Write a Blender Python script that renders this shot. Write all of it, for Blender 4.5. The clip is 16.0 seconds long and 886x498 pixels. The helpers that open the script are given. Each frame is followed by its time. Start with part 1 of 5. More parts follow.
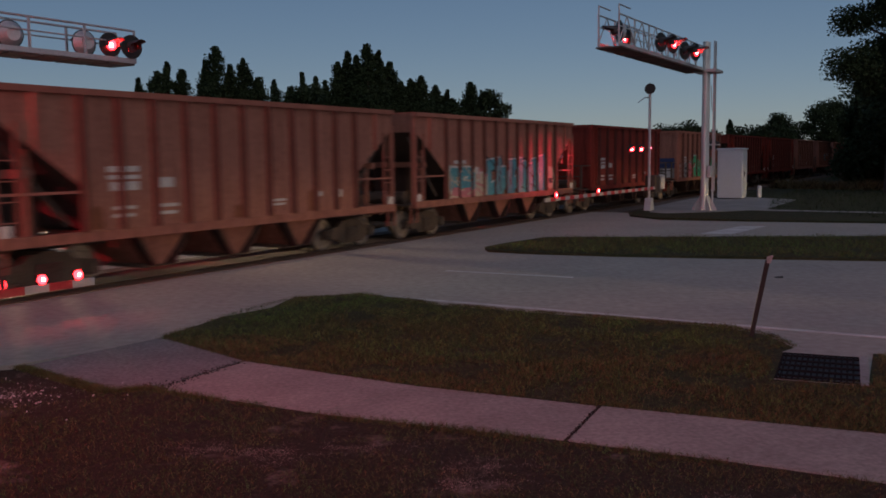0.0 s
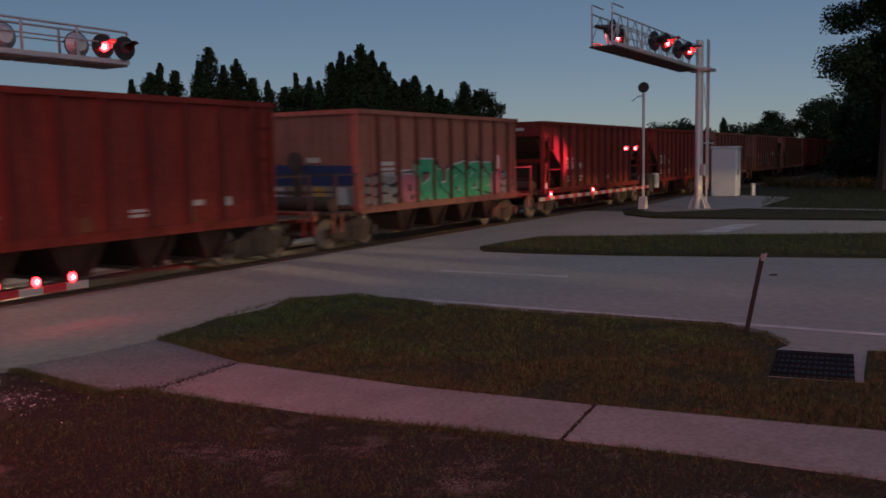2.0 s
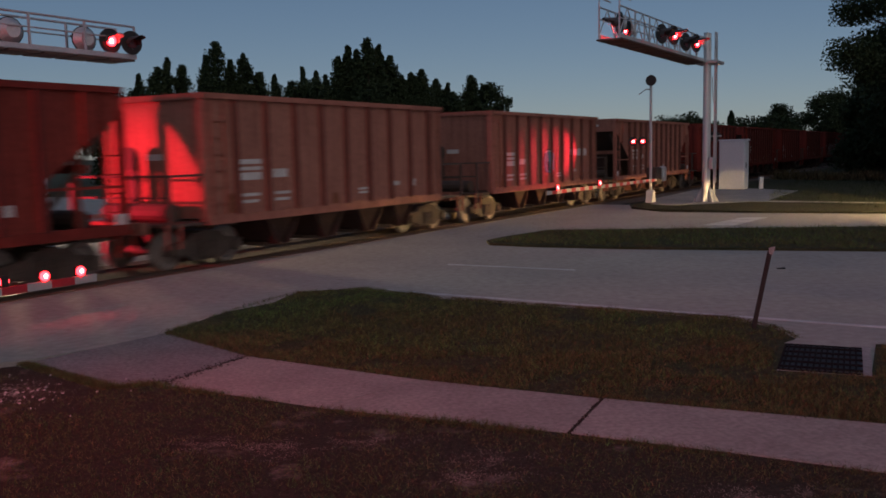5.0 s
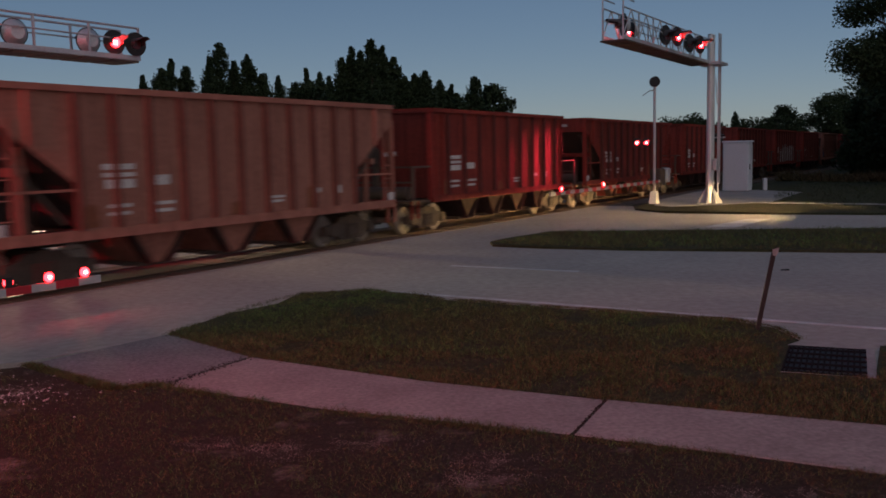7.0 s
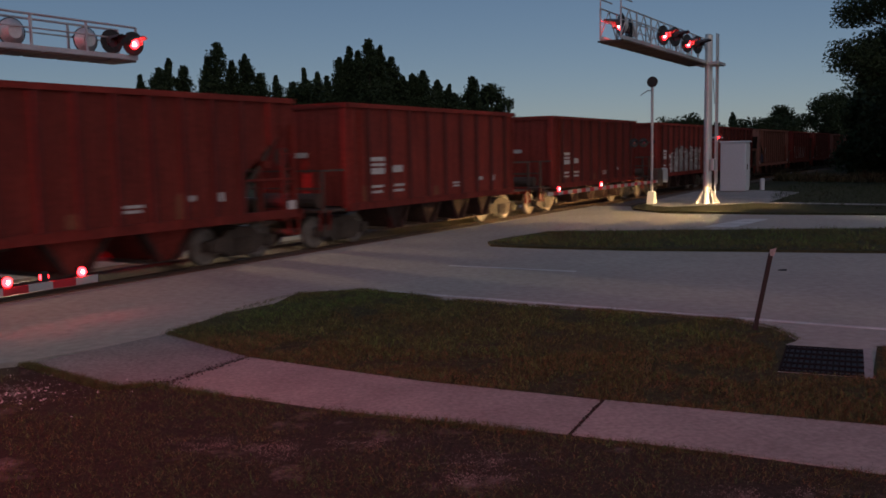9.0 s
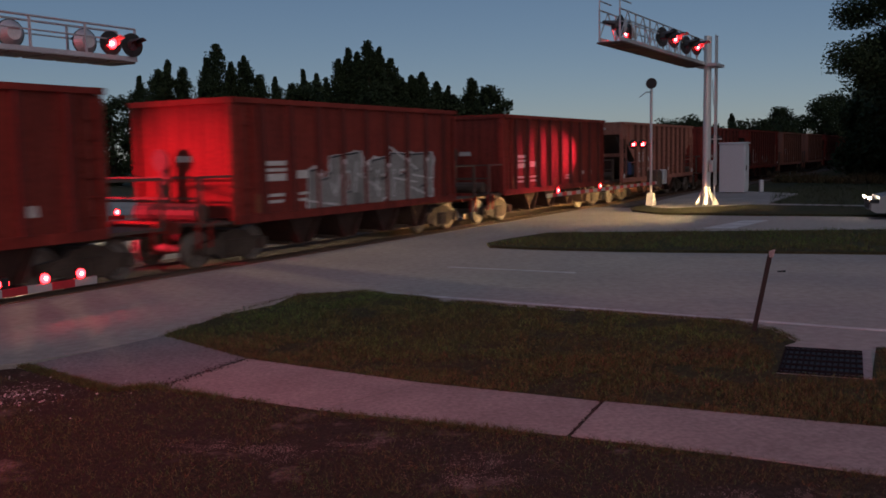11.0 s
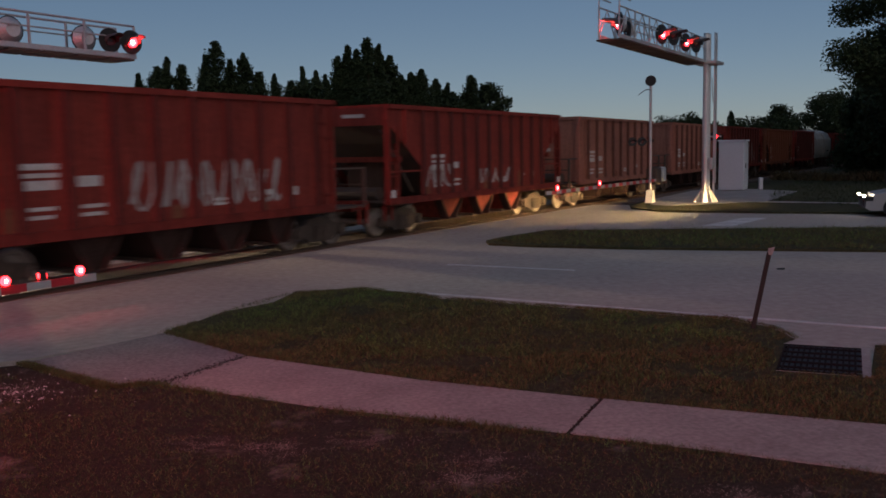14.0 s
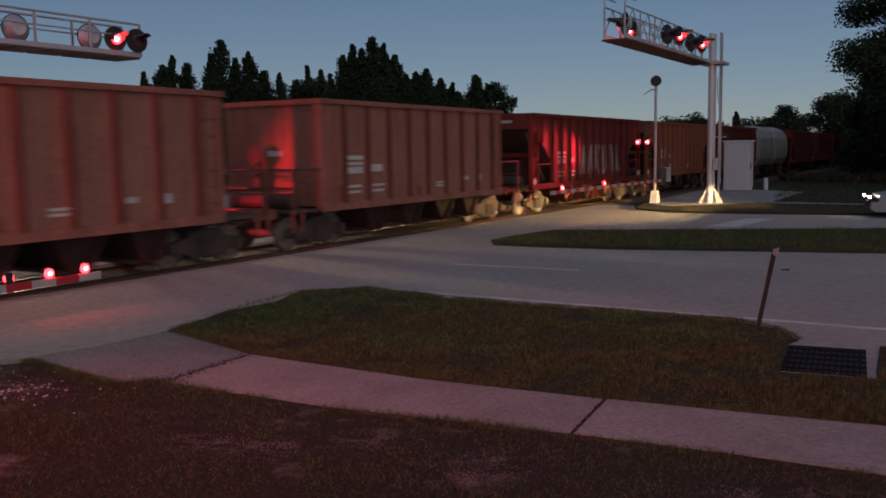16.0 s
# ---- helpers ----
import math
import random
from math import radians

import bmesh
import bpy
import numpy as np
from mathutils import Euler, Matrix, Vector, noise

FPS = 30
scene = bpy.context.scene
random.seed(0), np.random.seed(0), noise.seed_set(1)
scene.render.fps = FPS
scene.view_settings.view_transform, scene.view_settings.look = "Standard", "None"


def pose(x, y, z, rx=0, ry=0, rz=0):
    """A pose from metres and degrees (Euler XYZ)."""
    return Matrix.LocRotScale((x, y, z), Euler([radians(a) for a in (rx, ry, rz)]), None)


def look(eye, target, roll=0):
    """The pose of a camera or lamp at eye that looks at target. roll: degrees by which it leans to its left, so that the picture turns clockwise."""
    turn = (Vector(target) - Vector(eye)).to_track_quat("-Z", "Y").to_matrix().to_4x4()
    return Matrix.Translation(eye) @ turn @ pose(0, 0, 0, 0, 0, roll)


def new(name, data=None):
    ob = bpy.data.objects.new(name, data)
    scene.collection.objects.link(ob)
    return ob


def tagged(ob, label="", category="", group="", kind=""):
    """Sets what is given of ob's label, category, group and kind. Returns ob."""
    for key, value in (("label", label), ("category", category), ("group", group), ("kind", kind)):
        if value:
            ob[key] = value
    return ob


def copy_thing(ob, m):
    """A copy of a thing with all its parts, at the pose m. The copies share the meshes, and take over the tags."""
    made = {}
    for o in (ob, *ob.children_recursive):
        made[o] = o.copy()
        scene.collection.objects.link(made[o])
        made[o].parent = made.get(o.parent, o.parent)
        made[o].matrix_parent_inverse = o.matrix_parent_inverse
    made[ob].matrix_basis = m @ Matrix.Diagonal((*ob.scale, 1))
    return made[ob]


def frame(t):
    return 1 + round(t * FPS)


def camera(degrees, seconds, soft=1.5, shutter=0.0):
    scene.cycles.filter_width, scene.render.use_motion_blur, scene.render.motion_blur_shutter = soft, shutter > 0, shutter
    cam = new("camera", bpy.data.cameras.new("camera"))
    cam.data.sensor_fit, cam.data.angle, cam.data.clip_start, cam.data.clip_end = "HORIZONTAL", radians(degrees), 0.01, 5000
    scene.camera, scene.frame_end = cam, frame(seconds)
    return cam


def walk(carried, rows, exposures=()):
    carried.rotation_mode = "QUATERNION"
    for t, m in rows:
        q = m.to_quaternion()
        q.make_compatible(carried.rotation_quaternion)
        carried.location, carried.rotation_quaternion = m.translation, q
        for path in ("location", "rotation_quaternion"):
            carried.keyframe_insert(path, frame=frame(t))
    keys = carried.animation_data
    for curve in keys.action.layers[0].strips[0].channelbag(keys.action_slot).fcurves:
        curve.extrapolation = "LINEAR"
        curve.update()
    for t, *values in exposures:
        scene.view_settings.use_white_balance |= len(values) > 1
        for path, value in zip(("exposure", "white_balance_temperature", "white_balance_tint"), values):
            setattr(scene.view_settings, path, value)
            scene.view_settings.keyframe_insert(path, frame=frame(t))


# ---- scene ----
FOV = 52.2
EYE_Z = 2.46
cam = camera(FOV, 16.0, soft=1.7, shutter=0.45)


def eye(yaw, pitch, roll):
    return pose(0, 0, EYE_Z, 90 - pitch, 0, -yaw) @ pose(0, 0, 0, 0, 0, roll)


PATH = [(0.0, 0.387, 5.718, -0.736), (0.5, 0.481, 5.741, -0.888), (1.0, 0.539, 5.668, -1.027), (1.5, 0.621, 5.637, -1.115),
        (2.0, 0.719, 5.733, -1.073), (2.5, 0.584, 5.784, -1.157), (3.0, 0.504, 5.873, -1.284), (3.5, 0.538, 5.946, -1.271),
        (4.0, 0.46, 6.022, -1.237), (6.5, 0.084, 6.147, -1.185), (7.0, 0.046, 6.032, -1.176), (7.5, 0.001, 5.871, -1.175),
        (8.0, 0.044, 5.822, -1.163), (8.5, 0.119, 5.899, -1.092), (9.0, 0.197, 6.043, -1.116), (11.5, 0.276, 5.865, -1.105),
        (12.0, 0.31, 5.778, -1.098), (12.5, 0.312, 5.878, -1.175), (13.0, 0.364, 6.053, -1.163), (13.5, 0.363, 6.151, -1.139),
        (14.0, 0.294, 6.118, -1.095), (14.5, 0.146, 6.052, -0.949), (15.0, 0.06, 6.123, -0.902), (15.5, 0.0, 6.19, -0.95),
        (16.0, 0.024, 6.148, -0.884)]
walk(cam, [(t, eye(y, p, r)) for t, y, p, r in PATH], [(0.0, -1.08, 6150, 12), (16.0, -1.0, 6150, 12)])

# ---- world and light: clear dusk, the sun just gone behind the camera ----
world = bpy.data.worlds.new("dusk")
scene.world = world
world.use_nodes = True
wn = world.node_tree
sky = wn.nodes.new("ShaderNodeTexSky")
sky.sky_type, sky.sun_disc = "NISHITA", False
sky.sun_elevation, sky.sun_rotation = radians(48.0), radians(190)
sky.air_density, sky.dust_density, sky.ozone_density = 0.8, 0.35, 2.2
haze = wn.nodes.new("ShaderNodeHueSaturation")
haze.inputs["Saturation"].default_value = 1.25
even = wn.nodes.new("ShaderNodeGamma")
even.inputs["Gamma"].default_value = 0.65
wn.links.new(sky.outputs[0], even.inputs["Color"])
wn.links.new(even.outputs[0], haze.inputs["Color"])
wn.links.new(haze.outputs[0], wn.nodes["Background"].inputs[0])
wn.nodes["Background"].inputs[1].default_value = 0.166
# the broad afterglow of the western sky, behind the camera
glow = bpy.data.lights.new("sun", "SUN")
glow.energy, glow.color, glow.angle = 1.4, (1.0, 0.74, 0.58), radians(80)
new("sun", glow).matrix_world = look((0, 0, 0), (-0.6, 1.0, -0.5))

# ---- track line: s runs along the near rail, off is the distance from it towards the road ----
PHI = radians(30.6)
TX, TY = math.sin(PHI), math.cos(PHI)
RAIL = 15.07
GAUGE = 1.44


def at(s, off, z=0.0):
    d = RAIL - off
    return Vector((-TY * d + TX * s, TX * d + TY * s, z))


TURN = 90 - 30.6


def along(s, off, z=0.0):
    """A pose on the track line: local x along it, y away from the road."""
    p = at(s, off, z)
    return pose(p.x, p.y, p.z, 0, 0, TURN)


def spot(name, where, target, power, color, size, blend=0.6, radius=0.1):
    lamp = bpy.data.lights.new(name, "SPOT")
    lamp.energy, lamp.color, lamp.spot_size, lamp.spot_blend, lamp.shadow_soft_size = power, color, radians(size), blend, radius
    ob = new(name, lamp)
    ob.matrix_world = look(where, target)
    return ob


RED = (1.0, 0.03, 0.06)
WARM = (1.0, 0.72, 0.42)
# assumed back flashers on the unseen gate mast beyond the track, reddening wagon ends
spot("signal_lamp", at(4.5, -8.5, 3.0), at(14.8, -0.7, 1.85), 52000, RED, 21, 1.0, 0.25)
# flashers of the near gate mast, which stands just outside the view
spot("signal_lamp", at(-3.2, 2.9, 4.6), (0.4, 8.5, 0.0), 8600, RED, 54, 1.0)
spot("signal_lamp", at(-3.2, 2.9, 4.4), at(9.0, 0.83, 2.9), 6800, RED, 50, 1.0)
# back flashers of the far gate mast
spot("signal_lamp", at(38.6, 3.2, 2.8), at(33.4, 0.83, 2.2), 16000, RED, 27, 1.0, 0.01)
# headlamps of the car waiting beyond the track
spot("headlamp", (-17.55, 35.47, 0.66), (3.0, 19.0, 0.1), 68000, WARM, 30, 1.0, 0.05)
spot("headlamp", (-16.42, 34.35, 0.66), (-8.6, 22.6, 0.0), 9500, WARM, 30, 1.0, 0.05)


# ---- materials ----
def mat(name, base, rough=0.7, metal=0.0, vary=0.25, scale=6.0, other=None, bump=0.0, bscale=60.0, streak=0.0, emit=None, power=0.0, per=0.0, patch=0.0, island=0.0, spec=0.5):
    """Base colour broken up by a coarse and a fine noise; streak: run-down stains; patch: how much of `other` shows."""
    m = bpy.data.materials.new(name)
    m.use_nodes = True
    nt = m.node_tree
    b = nt.nodes["Principled BSDF"]
    b.inputs["Roughness"].default_value, b.inputs["Metallic"].default_value = rough, metal
    b.inputs["Specular IOR Level"].default_value = spec
    if emit:
        b.inputs["Base Color"].default_value = (*base, 1)
        b.inputs["Emission Color"].default_value, b.inputs["Emission Strength"].default_value = (*emit, 1), power
        return m
    tc = nt.nodes.new("ShaderNodeTexCoord")
    src = tc.outputs["Object"]
    n1, n2 = nt.nodes.new("ShaderNodeTexNoise"), nt.nodes.new("ShaderNodeTexNoise")
    n1.inputs["Scale"].default_value, n1.inputs["Detail"].default_value, n1.inputs["Roughness"].default_value = scale * 0.2, 6, 0.65
    n2.inputs["Scale"].default_value, n2.inputs["Detail"].default_value = scale * 4, 4
    nt.links.new(src, n1.inputs[0]), nt.links.new(src, n2.inputs[0])
    r1 = nt.nodes.new("ShaderNodeMapRange")
    r1.inputs[1].default_value, r1.inputs[2].default_value = 0.5 - 0.25, 0.5 + 0.25
    if patch:
        r1.inputs[1].default_value, r1.inputs[2].default_value = 0.5 + 0.2 - patch * 0.4 - 0.07, 0.5 + 0.2 - patch * 0.4 + 0.07
    nt.links.new(n1.outputs[0], r1.inputs[0])
    mix = nt.nodes.new("ShaderNodeMix")
    mix.data_type = "RGBA"
    o = other or tuple(c * (1 - vary) for c in base)
    mix.inputs[6].default_value, mix.inputs[7].default_value = (*base, 1), (*o, 1)
    nt.links.new(r1.outputs[0], mix.inputs[0])
    out = mix.outputs[2]
    fine = nt.nodes.new("ShaderNodeMix")
    fine.data_type, fine.blend_type = "RGBA", "MULTIPLY"
    fine.inputs[0].default_value = 1.0
    r2 = nt.nodes.new("ShaderNodeMapRange")
    r2.inputs[1].default_value, r2.inputs[2].default_value, r2.inputs[3].default_value, r2.inputs[4].default_value = 0.3, 0.7, 1 - vary, 1 + vary * 0.6
    nt.links.new(n2.outputs[0], r2.inputs[0])
    nt.links.new(out, fine.inputs[6]), nt.links.new(r2.outputs[0], fine.inputs[7])
    out = fine.outputs[2]
    if streak:
        mp = nt.nodes.new("ShaderNodeMapping")
        mp.inputs["Scale"].default_value = (3.0, 3.0, 0.25)
        n3 = nt.nodes.new("ShaderNodeTexNoise")
        n3.inputs["Scale"].default_value, n3.inputs["Detail"].default_value = 3.0, 5
        nt.links.new(src, mp.inputs[0]), nt.links.new(mp.outputs[0], n3.inputs[0])
        r3 = nt.nodes.new("ShaderNodeMapRange")
        r3.inputs[1].default_value, r3.inputs[2].default_value, r3.inputs[3].default_value, r3.inputs[4].default_value = 0.4, 0.7, 1.0, 1 - streak
        nt.links.new(n3.outputs[0], r3.inputs[0])
        st = nt.nodes.new("ShaderNodeMix")
        st.data_type, st.blend_type = "RGBA", "MULTIPLY"
        st.inputs[0].default_value = 1.0
        nt.links.new(out, st.inputs[6]), nt.links.new(r3.outputs[0], st.inputs[7])
        out = st.outputs[2]
    if island:
        geo = nt.nodes.new("ShaderNodeNewGeometry")
        r5 = nt.nodes.new("ShaderNodeMapRange")
        r5.inputs[3].default_value, r5.inputs[4].default_value = 1 - island, 1 + island
        nt.links.new(geo.outputs["Random Per Island"], r5.inputs[0])
        im = nt.nodes.new("ShaderNodeMix")
        im.data_type, im.blend_type = "RGBA", "MULTIPLY"
        im.inputs[0].default_value = 1.0
        nt.links.new(out, im.inputs[6]), nt.links.new(r5.outputs[0], im.inputs[7])
        out = im.outputs[2]
    if per:
        oi = nt.nodes.new("ShaderNodeObjectInfo")
        r4 = nt.nodes.new("ShaderNodeMapRange")
        r4.inputs[3].default_value, r4.inputs[4].default_value = 1 - per, 1 + per
        nt.links.new(oi.outputs["Random"], r4.inputs[0])
        pm = nt.nodes.new("ShaderNodeMix")
        pm.data_type, pm.blend_type = "RGBA", "MULTIPLY"
        pm.inputs[0].default_value = 1.0
        nt.links.new(out, pm.inputs[6]), nt.links.new(r4.outputs[0], pm.inputs[7])
        out = pm.outputs[2]
    nt.links.new(out, b.inputs["Base Color"])
    if bump:
        bn = nt.nodes.new("ShaderNodeBump")
        bn.inputs["Strength"].default_value, bn.inputs["Distance"].default_value = bump, 0.02
        n4 = nt.nodes.new("ShaderNodeTexNoise")
        n4.inputs["Scale"].default_value, n4.inputs["Detail"].default_value = bscale, 5
        nt.links.new(src, n4.inputs[0]), nt.links.new(n4.outputs[0], bn.inputs["Height"]), nt.links.new(bn.outputs[0], b.inputs["Normal"])
    return m


M = {
    "asphalt": mat("asphalt", (0.43, 0.398, 0.35), 0.85, vary=0.16, scale=1.6, other=(0.325, 0.305, 0.275), bump=0.35, bscale=70, spec=0.15),
    "soil": mat("soil", (0.10, 0.085, 0.055), 0.95, vary=0.4, scale=3.0, other=(0.05, 0.06, 0.028), bump=0.6, bscale=30, spec=0.15),
    "lawn_soil": mat("lawn_soil", (0.045, 0.037, 0.025), 0.95, vary=0.45, scale=6.0, other=(0.22, 0.18, 0.15), patch=0.12, bump=0.7, bscale=35, spec=0.15),
    "turf": mat("turf", (0.036, 0.046, 0.018), 0.95, vary=0.5, scale=3.0, other=(0.065, 0.054, 0.028), bump=0.6, bscale=30, spec=0.15),
    "limestone": mat("limestone", (0.72, 0.70, 0.68), 0.95, vary=0.35, scale=14.0, other=(0.30, 0.27, 0.24), bump=0.5, bscale=60),
    "sand": mat("sand", (0.36, 0.31, 0.27), 0.95, vary=0.4, scale=9.0, other=(0.22, 0.18, 0.15), bump=0.5, bscale=60),
    "grass": mat("grass", (0.12, 0.215, 0.055), 0.8, vary=0.5, scale=2.5, other=(0.115, 0.09, 0.04), island=0.7, spec=0.15),
    "dry_grass": mat("dry_grass", (0.22, 0.15, 0.075), 0.85, vary=0.5, scale=3.0, other=(0.065, 0.055, 0.025), island=0.75, spec=0.15),
    # darker copy of grass with the trees' shade put into its colour
    "shaded_grass": mat("shaded_grass", (0.038, 0.062, 0.024), 0.85, vary=0.5, scale=2.0, other=(0.05, 0.048, 0.022), island=0.6, spec=0.15),
    "concrete": mat("concrete", (0.40, 0.358, 0.318), 0.85, vary=0.22, scale=5.0, other=(0.27, 0.24, 0.215), bump=0.25, bscale=90, per=0.05, spec=0.15),
    "old_concrete": mat("old_concrete", (0.38, 0.365, 0.35), 0.9, vary=0.22, scale=4.0, other=(0.25, 0.24, 0.23), bump=0.4, bscale=70, spec=0.15),
    "ramp_concrete": mat("ramp_concrete", (0.29, 0.28, 0.27), 0.9, vary=0.28, scale=5.0, other=(0.19, 0.185, 0.175), bump=0.4, bscale=60, spec=0.15),
    "dirt": mat("dirt", (0.045, 0.035, 0.027), 0.95, vary=0.5, scale=14.0, bump=0.6),
    "ballast": mat("ballast", (0.16, 0.12, 0.095), 0.95, vary=0.5, scale=9.0, other=(0.08, 0.065, 0.055), bump=1.0, bscale=25),
    "timber": mat("timber", (0.15, 0.09, 0.055), 0.9, vary=0.4, scale=6.0, bump=0.5),
    "rail": mat("rail", (0.17, 0.10, 0.07), 0.5, 0.7, vary=0.3, scale=10.0),
    "white_line": mat("white_line", (0.74, 0.74, 0.72), 0.7, vary=0.2, scale=7.0, other=(0.36, 0.36, 0.35)),
    "maroon": mat("maroon_paint", (0.27, 0.043, 0.029), 0.7, vary=0.22, scale=3.0, other=(0.16, 0.032, 0.025), streak=0.4, per=0.18, bump=0.1, spec=0.15),
    "tan": mat("faded_paint", (0.375, 0.165, 0.118), 0.75, vary=0.18, scale=3.0, other=(0.275, 0.115, 0.085), streak=0.3, per=0.1, bump=0.1, spec=0.15),
    # wagon paint darkened for the ribs: their shading is put into the colour
    "tan_rib": mat("shaded_tan_rib", (0.15, 0.062, 0.046), 0.8, vary=0.2, scale=4.0, other=(0.13, 0.06, 0.045), streak=0.3, spec=0.15),
    "maroon_rib": mat("shaded_maroon_rib", (0.10, 0.03, 0.024), 0.8, vary=0.2, scale=4.0, other=(0.10, 0.035, 0.03), streak=0.3, spec=0.15),
    "orange_rust": mat("rust_paint", (0.26, 0.10, 0.055), 0.75, vary=0.2, scale=3.0, other=(0.2, 0.07, 0.04), streak=0.35, bump=0.1, spec=0.15),
    "grey_car": mat("grey_paint", (0.42, 0.43, 0.40), 0.6, vary=0.15, scale=3.0, other=(0.33, 0.33, 0.30), streak=0.35),
    "dark_steel": mat("dark_steel", (0.075, 0.055, 0.045), 0.7, 0.2, vary=0.35, scale=8.0, other=(0.11, 0.07, 0.05), bump=0.2),
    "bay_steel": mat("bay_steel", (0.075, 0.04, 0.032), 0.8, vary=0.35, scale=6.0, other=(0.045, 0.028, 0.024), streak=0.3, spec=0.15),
    "truck_steel": mat("truck_steel", (0.062, 0.05, 0.042), 0.75, 0.1, vary=0.4, scale=8.0, other=(0.12, 0.09, 0.07), bump=0.2, spec=0.15),
    "wheel": mat("wheel_steel", (0.36, 0.30, 0.26), 0.6, 0.1, vary=0.3, scale=8.0, other=(0.12, 0.095, 0.075)),
    "stencil": mat("stencil_paint", (0.66, 0.64, 0.62), 0.8, vary=0.3, scale=20.0, other=(0.45, 0.40, 0.37)),
    "galvanised": mat("galvanised", (0.62, 0.62, 0.62), 0.45, 0.45, vary=0.12, scale=6.0, other=(0.5, 0.5, 0.5)),
    "cabinet": mat("cabinet_paint", (0.50, 0.545, 0.58), 0.5, vary=0.08, scale=3.0),
    "black": mat("black_paint", (0.018, 0.018, 0.018), 0.6, vary=0.3),
    "white_tape": mat("white_tape", (0.40, 0.385, 0.38), 0.5, vary=0.12, scale=10.0),
    "red_tape": mat("red_tape", (0.45, 0.02, 0.03), 0.5, vary=0.15, scale=10.0),
    "hood": mat("hood_paint", (0.09, 0.08, 0.08), 0.55, vary=0.3),
    "dark_lens": mat("dark_lens", (0.10, 0.008, 0.01), 0.25, vary=0.1),
    "red_glow": mat("red_glow", (0.4, 0.01, 0.02), 0.4, emit=(1.0, 0.010, 0.012), power=60),
    "core_glow": mat("core_glow", (0.9, 0.6, 0.6), 0.4, emit=(1.0, 0.55, 0.5), power=30),
    "white_glow": mat("white_glow", (0.8, 0.8, 0.8), 0.4, emit=(1.0, 0.62, 0.25), power=2200000),
    "dim_glow": mat("dim_glow", (0.8, 0.8, 0.8), 0.4, emit=(1.0, 0.80, 0.55), power=60),
    "iron": mat("cast_iron", (0.016, 0.012, 0.011), 0.95, 0.0, vary=0.3, scale=20.0, spec=0.15),
    "post": mat("post_paint", (0.03, 0.022, 0.019), 0.8, vary=0.3, scale=12.0),
    "bark": mat("bark", (0.07, 0.05, 0.04), 0.95, vary=0.4, scale=8.0, bump=0.8),
    "leaf": mat("leaf", (0.045, 0.065, 0.028), 0.7, vary=0.5, scale=1.5, other=(0.025, 0.04, 0.018), spec=0.15),
    "pine_leaf": mat("pine_leaf", (0.05, 0.07, 0.03), 0.7, vary=0.5, scale=1.5, other=(0.03, 0.045, 0.02), spec=0.15),
    "car_paint": mat("car_paint", (0.34, 0.32, 0.32), 0.25, 0.1, vary=0.04),
    "tyre": mat("tyre", (0.02, 0.02, 0.02), 0.9, vary=0.2),
    "glass": mat("window_glass", (0.02, 0.025, 0.03), 0.08, vary=0.05),
    "wall_white": mat("wall_white", (0.7, 0.7, 0.7), 0.8, vary=0.1),
    "roof_grey": mat("roof_grey", (0.25, 0.25, 0.26), 0.8, vary=0.2),
}
for name, col in (("teal", (0.08, 0.30, 0.36)), ("green", (0.06, 0.42, 0.20)), ("pink", (0.5, 0.16, 0.2)), ("blue", (0.03, 0.05, 0.15)),
                  ("silver", (0.27, 0.262, 0.25)), ("white", (0.62, 0.60, 0.60)), ("ink", (0.02, 0.02, 0.025)), ("yellow", (0.5, 0.36, 0.08)), ("cream", (0.5, 0.42, 0.32)), ("chalk", (0.42, 0.37, 0.35))):
    M["spray_" + name] = mat("spray_" + name, col, 0.75, vary=0.28, scale=5.0)


